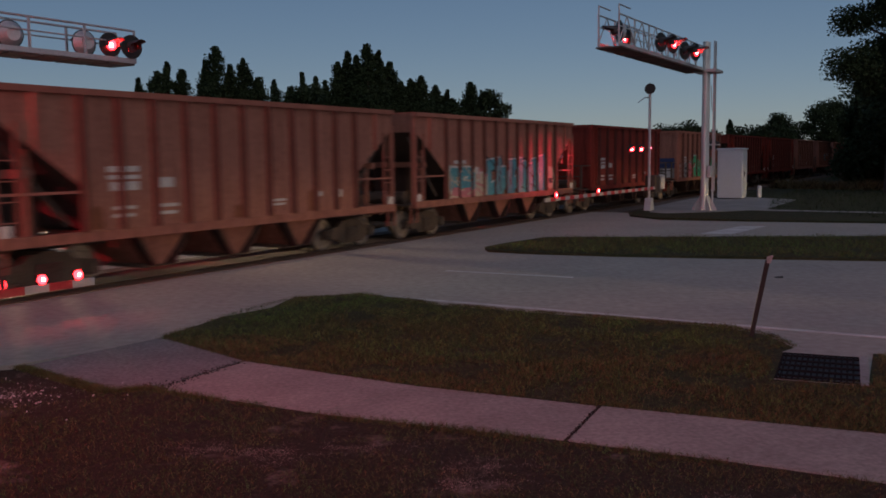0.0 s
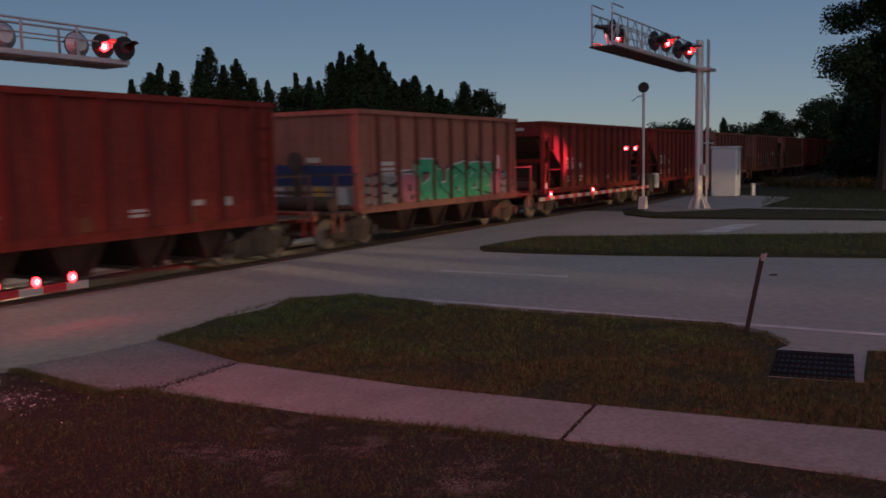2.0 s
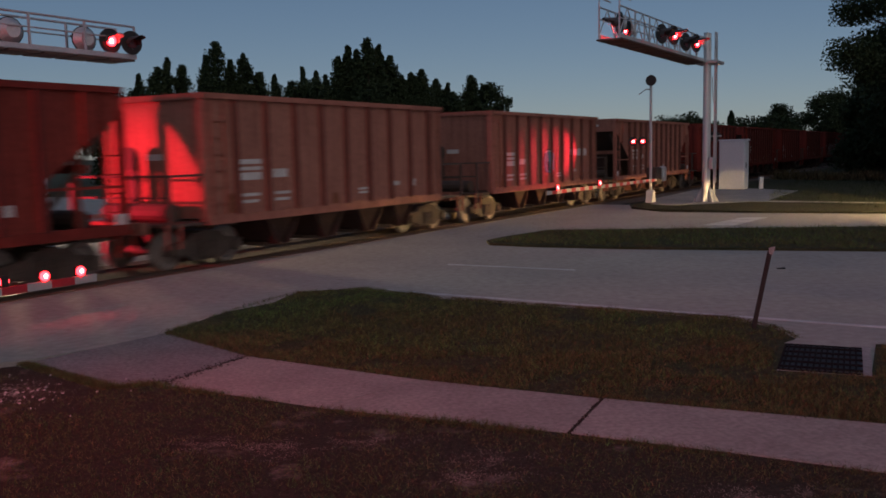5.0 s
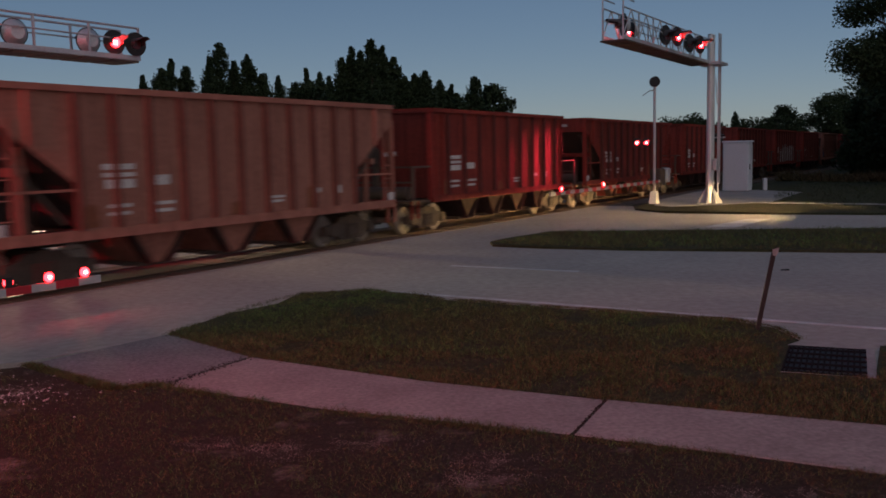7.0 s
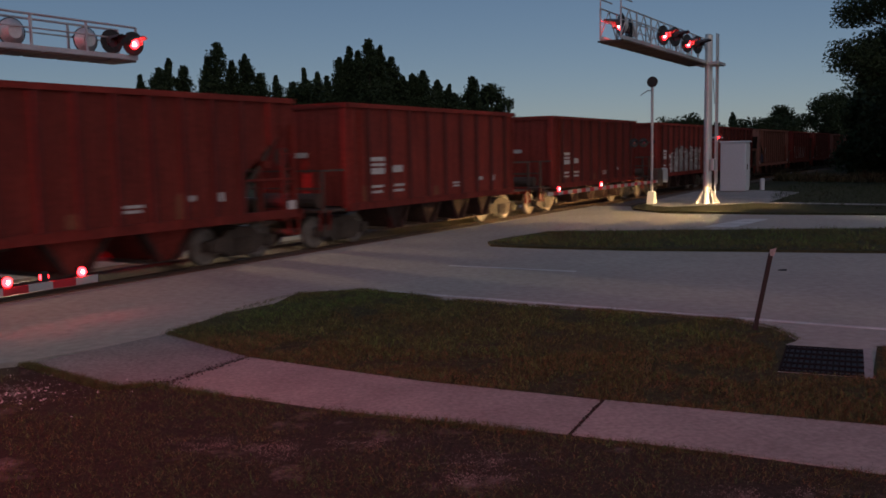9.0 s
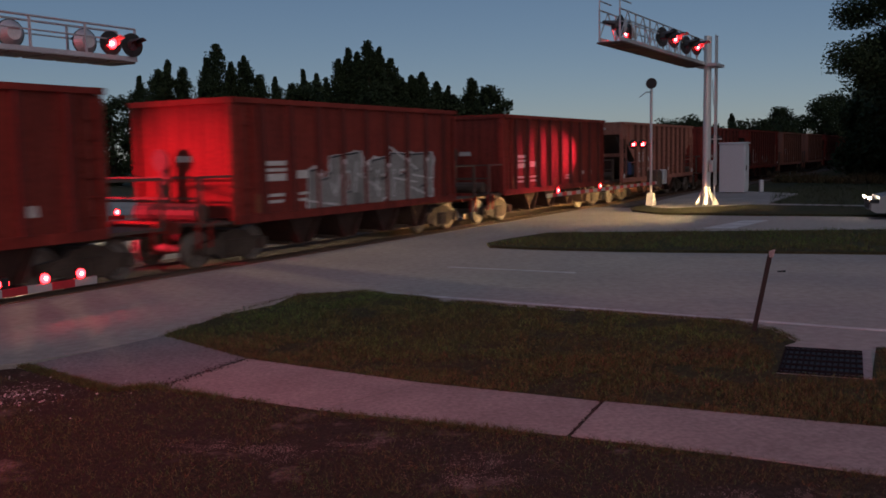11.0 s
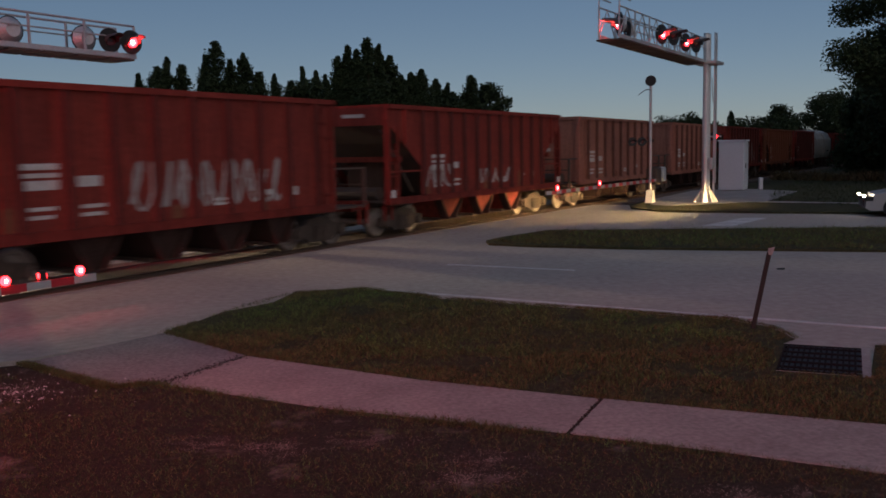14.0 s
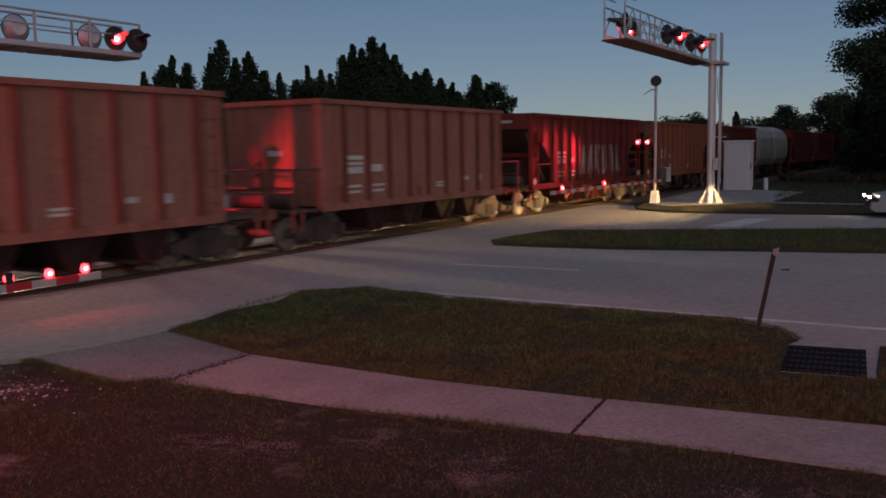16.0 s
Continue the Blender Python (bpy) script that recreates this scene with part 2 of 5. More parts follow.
# ---- mesh helpers ----
class Geo:
    """Vertices and faces gathered into one mesh."""

    def __init__(self):
        self.v, self.f = [], []

    def add(self, vs, fs):
        n = len(self.v)
        self.v += [tuple(p) for p in vs]
        self.f += [tuple(n + i for i in q) for q in fs]
        return self

    def box(self, x0, x1, y0, y1, z0, z1):
        return self.add([(x, y, z) for z in (z0, z1) for x, y in ((x0, y0), (x1, y0), (x1, y1), (x0, y1))],
                        [(3, 2, 1, 0), (4, 5, 6, 7), (0, 1, 5, 4), (1, 2, 6, 5), (2, 3, 7, 6), (3, 0, 4, 7)])

    def soft_box(self, x0, x1, y0, y1, z0, z1, r):
        """A box whose upright edges and top edge are rounded off."""
        ring = [(x0 + r, y0), (x1 - r, y0), (x1, y0 + r), (x1, y1 - r), (x1 - r, y1), (x0 + r, y1), (x0, y1 - r), (x0, y0 + r)]
        cx, cy = (x0 + x1) / 2, (y0 + y1) / 2
        kx, ky = 1 - 2 * r / (x1 - x0), 1 - 2 * r / (y1 - y0)
        top = [(cx + (x - cx) * kx, cy + (y - cy) * ky) for x, y in ring]
        vs = [(x, y, z0) for x, y in ring] + [(x, y, z1 - r) for x, y in ring] + [(x, y, z1) for x, y in top]
        fs = [tuple(range(7, -1, -1)), tuple(range(16, 24))]
        for k in (0, 8):
            fs += [(k + i, k + (i + 1) % 8, k + 8 + (i + 1) % 8, k + 8 + i) for i in range(8)]
        return self.add(vs, fs)

    def prism(self, poly, a, b, axis="y"):
        """A flat outline pushed from a to b along an axis; the outline is in the two other axes, in order."""
        n = len(poly)
        put = {"y": lambda p, c: (p[0], c, p[1]), "z": lambda p, c: (p[0], p[1], c), "x": lambda p, c: (c, p[0], p[1])}[axis]
        vs = [put(p, a) for p in poly] + [put(p, b) for p in poly]
        return self.add(vs, [tuple(range(n - 1, -1, -1)), tuple(range(n, 2 * n))] + [(i, (i + 1) % n, n + (i + 1) % n, n + i) for i in range(n)])

    def tube(self, p, q, r, seg=8, r2=None, caps=True):
        p, q = Vector(p), Vector(q)
        d = (q - p).normalized()
        u = d.orthogonal().normalized()
        w = d.cross(u)
        r2 = r if r2 is None else r2
        vs = []
        for c, rr in ((p, r), (q, r2)):
            vs += [c + (u * math.cos(k * 2 * math.pi / seg) + w * math.sin(k * 2 * math.pi / seg)) * rr for k in range(seg)]
        fs = [(i, (i + 1) % seg, seg + (i + 1) % seg, seg + i) for i in range(seg)]
        if caps:
            fs += [tuple(range(seg - 1, -1, -1)), tuple(range(seg, 2 * seg))]
        return self.add(vs, fs)

    def mesh(self, name, material):
        me = bpy.data.meshes.new(name)
        me.from_pydata(self.v, [], self.f)
        me.validate()
        bm = bmesh.new()
        bm.from_mesh(me)
        if len(bm.faces) < 20000:
            bmesh.ops.recalc_face_normals(bm, faces=bm.faces)
        bm.to_mesh(me)
        bm.free()
        me.materials.append(M[material])
        return me


def part(name, geo, material, parent=None, label="", smooth=False):
    me = geo if isinstance(geo, bpy.types.Mesh) else geo.mesh(name, material)
    if smooth:
        me.polygons.foreach_set("use_smooth", [True] * len(me.polygons))
    ob = new(name, me)
    ob.parent = parent
    return tagged(ob, label)


def thing(name, label, category, group="", m=None):
    ob = tagged(new(name), label, category, group)
    ob.matrix_world = m or Matrix()
    return ob


def G():
    return Geo()


def slab(name, pts, z0, z1, material, label="", category="", kind="structure"):
    g = G().prism(pts, z0, z1, "z")
    return tagged(part(name, g, material), label, category, kind=kind)


# ---- ground, road and verges ----
def w2(s, off):
    p = at(s, off)
    return (p.x, p.y)


def build_ground():
    # one sheet to the horizon, finer near the crossing
    xs = [-2500, -900, -350, -150, -80] + [-60 + 4 * i for i in range(38)] + [110, 160, 350, 900, 2500]
    ys = [-900, -300, -100, -40, -16] + [-8 + 4 * i for i in range(34)] + [140, 200, 400, 1000, 3000]
    v, f = [], []
    for y in ys:
        for x in xs:
            v.append((x, y, -0.09 + 0.03 * noise.noise((x * 0.15, y * 0.15, 0))))
    n = len(xs)
    f = [(j * n + i, j * n + i + 1, j * n + n + i + 1, j * n + n + i) for j in range(len(ys) - 1) for i in range(n - 1)]
    me = bpy.data.meshes.new("ground")
    me.from_pydata(v, [], f)
    me.materials.append(M["soil"])
    tagged(new("ground", me), "dark dusky ground of soil and sparse grass", "ground", kind="structure")
    # asphalt of both carriageways, from the far right across the track
    road = [(-60, 34), (-30, 8.0), (-9.0, 9.9), (-5.2, 11.0), (-3.9, 12.3), (-3.2, 12.9), (0, 11.0), (4.3, 8.8), (14, 4.0), (60, -18), (95, -10), (95, 4.0), (15.69, 31.38), (11.75, 33.0), (8.6, 34.6), (7.9, 36.8),
            w2(38.2, 2.2), w2(38.2, -6), (-2, 52), (-30, 62)]
    slab("road", road, -0.3, 0.0, "asphalt", "grey worn asphalt road crossing the railway", "road")
    # white edge line, lane dash and a turn arrow
    g = G()
    a, b = Vector((-1.38, 16.42)), Vector((30, -2.9))
    d = (b - a).normalized() * 1.0
    nrm = Vector((-d.y, d.x)) * 0.06
    g.prism([tuple(a - nrm), tuple(b - nrm), tuple(b + nrm), tuple(a + nrm)], 0.0, 0.005, "z")
    tagged(part("edge_line", g, "white_line"), "worn white painted edge line on asphalt", "road marking", kind="structure")
    for p, q in (((0.2, 19.75), (2.78, 18.35)), ((11.9, 13.4), (14.5, 12.0))):
        p, q = Vector(p), Vector(q)
        d = (q - p).normalized()
        nrm = Vector((-d.y, d.x)) * 0.06
        tagged(part("lane_dash", G().prism([tuple(p - nrm), tuple(q - nrm), tuple(q + nrm), tuple(p + nrm)], 0.0, 0.005, "z"), "white_line"),
               "faded white lane dash on asphalt", "road marking", kind="structure")
    tagged(part("turn_mark", G().prism([(8.3, 28.3), (9.2, 28.0), (11.3, 30.9), (10.6, 31.2)], 0.0, 0.005, "z"), "white_line"), "worn pale painted mark on the far lane", "road marking", kind="structure")
    # raised grass islands with an earth edge
    verge = [(-3.9, 12.62), (-3.62, 13.5), (-3.42, 14.2), (-2.8, 15.0), (-2.62, 16.0), (-2.0, 16.35), (-1.5, 16.35), (0.05, 15.05), (1.87, 14.0), (4.1, 12.72), (4.5, 12.1), (4.52, 11.3), (4.25, 11.05), (3.64, 9.72), (4.55, 9.35), (5.35, 10.9),
             (9.0, 9.0), (30, -3.6), (30, -5.6), (3.85, 7.55), (2.68, 8.04), (1.53, 8.58), (-0.28, 9.48), (-1.2, 10.06), (-2.44, 10.84)]
    slab("verge", verge, -0.2, 0.004, "turf", "low grassy verge between road and pavement", "verge")
    median = [(1.33, 23.6), (1.3, 24.4), (1.8, 25.3), (3.3, 27.2), (13.08, 26.0), (60, 13), (60, 8), (10.21, 20.36), (4.5, 22.0), (2.4, 22.9)]
    slab("median", median, -0.2, 0.06, "turf", "grassy median island with low kerb", "median")
    far = [w2(38.0, 2.6), (7.95, 37.0), (8.4, 35.3), (11.75, 33.2), (15.69, 31.6), (95, 5.0), (95, 40), (40, 80), w2(110, 3.4), w2(60, 3.2)]
    slab("far_verge", far, -0.3, 0.06, "turf", "dark grassy ground beyond the far lane", "verge")
    slab("far_pavement", [(13.6, 38.9), (18.0, 35.75), (45, 25.5), (45, 26.3), (18.1, 36.45), (14.0, 39.5)], -0.1, 0.075, "old_concrete", "narrow pale pavement beyond the far lane", "pavement")
    pad = [(9.1, 38.6), (9.6, 37.6), (12.3, 38.4), (14.4, 39.4), (19.0, 47.5), (17.6, 51.0), (14.6, 51.0), (10.4, 43.0)]
    slab("signal_pad", pad, -0.1, 0.066, "old_concrete", "pale gravelly pad round the signal masts", "pad")
    near = [(-3.45, 9.62), (-3.0, 9.78), (-1.12, 8.72), (0.19, 8.22), (1.16, 7.76), (2.43, 7.15), (3.39, 6.62), (30, -7.0), (30, -30), (-30, -30), (-30, 2.0), (-9, 9.3), (-5.1, 10.7)]
    slab("near_lawn", near, -0.2, 0.005, "lawn_soil", "patchy brown lawn beside the pavement", "lawn")
    # ballast bed and track
    bed = [w2(38.25, 1.6), w2(300, 1.6), w2(300, -3.2), w2(38.25, -3.2)]
    slab("ballast_bed", bed, -0.25, -0.03, "ballast", "brown stone ballast under the railway", "ballast")
    cross = [w2(-60, 0.55), w2(38.2, 0.55), w2(38.2, -2.1), w2(-60, -2.1)]
    slab("crossing_panel", cross, -0.2, 0.012, "timber", "dark timber crossing panels between the rails", "crossing")
    track = thing("railway_track", "pair of brown steel rails on timber sleepers", "railway track", m=along(0, 0))
    for off in (0.0, GAUGE):
        g = G().prism([(off - 0.036, -0.02), (off + 0.036, -0.02), (off + 0.036, 0.022), (off + 0.03, 0.03), (off - 0.03, 0.03), (off - 0.036, 0.022)], -90, 320, "x")
        part("rail", g, "rail", track)
    sl = G().box(-0.11, 0.11, -0.6, GAUGE + 0.6, -0.12, -0.012).mesh("sleeper", "timber")
    for i in range(120):
        ob = part("sleeper", sl, "timber", track)
        ob.location = (38.6 + 0.55 * i, 0, 0)


def build_pavement():
    walkway = tagged(new("pavement"), "pink-lit concrete pavement slabs with dark joints", "pavement", kind="structure")
    low = [(-3.07, 9.65), (-1.2, 8.6), (1.09, 7.63), (2.36, 7.02), (3.32, 6.5), (4.1, 6.05), (7.0, 4.6)]
    up = [(-2.38, 10.98), (-0.22, 9.62), (1.59, 8.72), (2.74, 8.2), (3.91, 7.69), (4.7, 7.3), (7.6, 5.85)]
    for i in range(6):
        a, b, c, d = (Vector(p) for p in (low[i], low[i + 1], up[i + 1], up[i]))
        k0, k1 = ((0.0, 0.006), (0.006, 0.02), (0.02, 0.0), (0, 0), (0, 0), (0, 0))[i]
        e = (b - a).normalized()
        pts = [tuple(a + e * k0), tuple(b - e * k1), tuple(c - e * k1), tuple(d + e * k0)]
        m = Vector(((a + b + c + d) / 4))
        inner = [tuple(Vector(p) + (q - Vector(p)).normalized() * 0.012) for p, q in zip(pts, (d, c, b, a))]
        z = (0.007, 0.008, 0.013, 0.013, 0.013, 0.013)[i]
        g = G().add([(*p, -0.1) for p in pts] + [(*p, z - 0.012) for p in pts] + [(*p, z) for p in inner],
                    [(8, 9, 10, 11)] + [(j, (j + 1) % 4, 4 + (j + 1) % 4, 4 + j) for j in range(4)] + [(4 + j, 4 + (j + 1) % 4, 8 + (j + 1) % 4, 8 + j) for j in range(4)])
        part("slab", g, "concrete", walkway)
    ramp = [(-5.06, 10.84), (-3.55, 9.55), (-3.09, 9.68), (-2.41, 10.99), (-3.87, 12.55)]
    slab("pavement_ramp", ramp, -0.1, 0.008, "ramp_concrete", "worn grey ramp from pavement down to road", "pavement")


# ---- grass: blades where they can be told apart ----
def inside(p, poly):
    hit, n = False, len(poly)
    for i in range(n):
        (x0, y0), (x1, y1) = poly[i], poly[(i + 1) % n]
        if (y0 > p[1]) != (y1 > p[1]) and p[0] < (x1 - x0) * (p[1] - y0) / (y1 - y0) + x0:
            hit = not hit
    return hit


def blades(name, poly, count, z, height, material, label, bare=()):
    xs, ys = [p[0] for p in poly], [p[1] for p in poly]
    v, f = [], []
    tries = 0
    while len(f) < count and tries < count * 40:
        tries += 1
        x, y = random.uniform(min(xs), max(xs)), random.uniform(min(ys), max(ys))
        if not inside((x, y), poly):
            continue
        tuft = noise.noise((x * 1.3, y * 1.3, 3.0)) + 0.5 * noise.noise((x * 5, y * 5, 1.0))
        if tuft < -0.25 and random.random() < 0.75:
            continue
        if any(((x - bx) / bw) ** 2 + ((y - by) / bh) ** 2 < 1 + 0.5 * noise.noise((x * 6, y * 6, 0)) and random.random() < 0.93 for bx, by, bw, bh in bare):
            continue
        x, y = x + random.gauss(0, 0.035), y + random.gauss(0, 0.035)
        h = height * random.uniform(0.4, 1.2) * max(0.35, 1 + 0.9 * tuft)
        a = random.uniform(0, 6.28)
        w = random.uniform(0.0022, 0.0055) * (height / 0.06)
        lx, ly = random.gauss(0, 0.8) * h, random.gauss(0, 0.8) * h
        n = len(v)
        v += [(x - math.cos(a) * w, y - math.sin(a) * w, z), (x + math.cos(a) * w, y + math.sin(a) * w, z), (x + lx, y + ly, z + h)]
        f.append((n, n + 1, n + 2))
    me = bpy.data.meshes.new(name)
    me.from_pydata(v, [], f)
    me.materials.append(M[material])
    tagged(new(name, me), label, "grass", kind="stuff")


BARE = ((-0.68, 7.54, 0.5, 0.16), (-1.45, 7.37, 0.28, 0.22), (-2.07, 7.56, 0.3, 0.18), (0.36, 7.04, 0.45, 0.16), (0.2, 6.64, 0.4, 0.16), (2.2, 6.2, 0.5, 0.2), (-4.4, 9.6, 0.9, 0.5))


def build_grass():
    verge = [(-3.86, 12.62), (-3.4, 14.2), (-2.75, 15.0), (-2.55, 15.95), (-1.5, 16.3), (0.05, 14.98), (1.87, 13.95), (4.05, 12.68), (4.45, 12.1), (4.45, 11.3), (4.2, 11.1), (3.6, 9.7), (4.6, 9.3), (5.4, 10.8), (7.0, 9.9),
             (6.2, 6.6), (3.91, 7.73), (1.59, 8.76), (-0.22, 9.66), (-2.38, 11.03)]
    blades("grass", verge, 56000, 0.008, 0.052, "grass", "short green and brown grass on the verge", ((3.2, 10.6, 0.45, 0.25), (2.4, 9.2, 0.5, 0.12)))
    dry = [(-3.86, 12.5), (-2.6, 12.6), (-1.0, 11.4), (1.0, 10.6), (3.0, 10.9), (4.3, 11.9), (4.45, 11.3), (4.2, 11.1), (3.6, 9.7), (4.6, 9.3), (5.4, 10.8), (7.0, 9.9), (6.2, 6.6), (3.91, 7.73), (1.59, 8.76), (-0.22, 9.66), (-2.38, 11.03)]
    blades("dry_grass", dry, 30000, 0.008, 0.047, "dry_grass", "dry brown grass along the pavement's edge")
    blades("dry_grass", verge, 9000, 0.008, 0.05, "dry_grass", "dry brown grass mixed into the verge")
    # ragged fringe creeping over the pavement's edges
    low = [(-3.07, 9.65), (-1.2, 8.6), (1.09, 7.63), (2.36, 7.02), (3.32, 6.5), (4.1, 6.05), (7.0, 4.6)]
    up = [(-3.9, 12.55), (-2.38, 10.98), (-0.22, 9.62), (1.59, 8.72), (2.74, 8.2), (3.91, 7.69), (4.7, 7.3), (7.6, 5.85)]
    edge = [(-5.06, 10.84), (-3.55, 9.55), (-3.09, 9.68)]
    rim = [(-3.9, 12.62), (-3.42, 14.2), (-2.62, 16.0), (-1.5, 16.35), (0.05, 15.05), (1.87, 14.0), (4.1, 12.72), (4.5, 12.1), (4.52, 11.3)]
    for line, dx, dy in ((low, -0.05, -0.10), (up, 0.05, 0.10), (edge, -0.04, -0.06), (rim, 0.06, 0.10)):
        strip = [(x - dx * 0.15, y - dy * 0.15) for x, y in line] + [(x + dx, y + dy) for x, y in reversed(line)]
        blades("dry_grass", strip, 7000, 0.004, 0.042, "dry_grass", "dry grass fringe along the pavement")
        blades("grass", strip, 4200, 0.004, 0.042, "grass", "green grass fringe along the pavement")
    near = [(-5.4, 10.4), (-3.5, 9.45), (-3.07, 9.58), (-1.19, 8.5), (0.12, 8.03), (1.09, 7.56), (2.36, 6.95), (3.32, 6.43), (5, 5.6), (4, 4.5), (-5, 4.5), (-7.5, 9.5)]
    blades("grass", near, 38000, 0.0, 0.036, "grass", "thin green grass on the near lawn", BARE)
    blades("dry_grass", near, 48000, 0.0, 0.036, "dry_grass", "dry brown grass on the near lawn", BARE)
    median = [(1.4, 23.7), (1.4, 24.3), (3.4, 27.0), (13.08, 25.9), (22, 23.4), (19, 18), (10.21, 20.5), (4.5, 22.1)]
    blades("grass", median, 18000, 0.06, 0.10, "grass", "grass on the median island")
    blades("dry_grass", median, 14000, 0.06, 0.09, "dry_grass", "dry grass on the median island")
    far = [(14.4, 39.4), (16.5, 33), (30, 29), (45, 40), (36, 62), (24, 60), (18.6, 50)]
    blades("grass", far, 14000, 0.06, 0.16, "shaded_grass", "rough grass beyond the far lane")
    reeds = [(23.5, 63.5), (27.0, 59.0), (33.0, 54.0), (40.0, 50.0), (42, 52), (34, 57), (28.5, 61.5), (25.0, 66.0)]
    blades("tall_grass", reeds, 9000, 0.05, 0.55, "dry_grass", "pale tall grass below the trees")
    # white limestone rubble at the lawn's corner, sandy crumbs on the bare spots
    rubble, crumbs = G(), G()

    def stone(g, x, y, z, r):
        j = [random.uniform(0.6, 1.2) * r for _ in range(6)]
        g.add([(x + j[0], y, z), (x, y + j[1], z), (x - j[2], y, z), (x, y - j[3], z), (x + 0.3 * r, y, z + j[4] * 0.8), (x - 0.2 * r, y + 0.2 * r, z + j[5] * 0.8)],
              [(0, 1, 4), (1, 5, 4), (1, 2, 5), (2, 3, 5), (3, 4, 5), (3, 0, 4)])
    for i in range(8000):
        a, q = random.uniform(0, 6.28), abs(random.gauss(0, 0.72))
        x, y = -4.75 + q * math.cos(a) * 1.1, 9.45 + q * math.sin(a) * 0.75
        if noise.noise((x * 3.0, y * 5.0, 7.0)) > -0.25:
            stone(rubble, x, y, 0.0, random.uniform(0.003, 0.010) * (2.4 if i % 24 == 0 else 1.0))
    for bx, by, bw, bh in BARE[:6]:
        for i in range(2200):
            x, y = bx + random.gauss(0, 0.62) * bw, by + random.gauss(0, 0.62) * bh
            if noise.noise((x * 4.0, y * 7.0, 2.0)) > random.uniform(-0.35, 0.45):
                stone(crumbs, x, y, 0.004, random.uniform(0.002, 0.006))
    tagged(part("gravel", rubble, "limestone"), "scattered pale limestone rubble on the lawn", "gravel", kind="stuff")
    tagged(part("sand", crumbs, "sand"), "pale sandy crumbs on bare spots of the lawn", "sand", kind="stuff")
    # dirt washed into the ramp's edges and joint
    g = G()
    for line, wid, n in (([(-5.1, 10.8), (-3.55, 9.53), (-3.08, 9.66), (-2.42, 10.98)], 0.05, 900), ([(-3.3, 9.55), (-3.1, 9.6)], 0.16, 500), ([(1.09, 7.62), (1.59, 8.72)], 0.012, 240)):
        for i in range(n):
            k = random.randrange(len(line) - 1)
            p = Vector(line[k]).lerp(Vector(line[k + 1]), random.random())
            stone(g, p.x + random.gauss(0, wid), p.y + random.gauss(0, wid), 0.006, random.uniform(0.006, 0.016))
    tagged(part("dirt", g, "dirt"), "dark crumbs of dirt along the ramp's edge", "dirt", kind="stuff")


# ---- hopper wagons ----
LEN = 13.47
SILL, TOP, HALF = 1.07, 3.83, 1.55


def bogie(parent, x):
    b = G()
    for y in (-1.02, 1.02):
        # cast side frame with two openings
        b.prism([(-1.12, 0.36), (-0.72, 0.36), (-0.45, 0.20), (0.45, 0.20), (0.72, 0.36), (1.12, 0.36), (1.12, 0.58), (0.6, 0.66), (0.42, 0.80), (-0.42, 0.80), (-0.6, 0.66), (-1.12, 0.58)], y - 0.07, y + 0.07)
        for sx in (-0.18, 0.0, 0.18):
            b.tube((sx, y - 0.1, 0.26), (sx, y - 0.1, 0.62), 0.075, 7)
        for sx in (-0.89, 0.89):
            b.tube((sx, y - 0.14 * (1 if y < 0 else -1), 0.45), (sx, y, 0.45), 0.14, 10)
    b.box(-0.2, 0.2, -1.1, 1.1, 0.45, 0.85)
    ob = part("bogie", b, "truck_steel", parent, "grimy cast steel bogie")
    ob.location = (x, 0, 0)
    for sx in (-0.89, 0.89):
        g = G()
        for y in (-0.72, 0.72):
            k = 1 if y > 0 else -1
            prof = [(0.43, y - 0.06 * k), (0.43, y + 0.03 * k), (0.40, y + 0.075 * k), (0.33, y + 0.075 * k), (0.30, y + 0.03 * k), (0.14, y + 0.04 * k), (0.11, y + 0.09 * k), (0.0, y + 0.09 * k)]
            seg = 28
            vs = [(r * math.cos(a * 2 * math.pi / seg), yy, r * math.sin(a * 2 * math.pi / seg)) for r, yy in prof for a in range(seg)]
            g.add(vs, [(i * seg + j, i * seg + (j + 1) % seg, (i + 1) * seg + (j + 1) % seg, (i + 1) * seg + j) for i in range(len(prof) - 1) for j in range(seg)])
        g.tube((0, -0.72, 0), (0, 0.72, 0), 0.09, 10)
        w = part("wheelset", WHEEL.setdefault("mesh", g.mesh("wheelset", "wheel")), "wheel", ob, "pair of worn steel wheels on an axle")
        w.matrix_parent_inverse = pose(sx, 0, 0.45)


WHEEL = {}


def ladder(g, x, y, z0, z1, dx=0.4):
    g.box(x, x + 0.04, y - 0.03, y + 0.03, z0, z1)
    g.box(x + dx, x + dx + 0.04, y - 0.03, y + 0.03, z0, z1)
    n = int((z1 - z0) / 0.36)
    for i in range(1, n):
        g.box(x, x + dx, y - 0.02, y + 0.02, z0 + i * 0.36, z0 + i * 0.36 + 0.022)


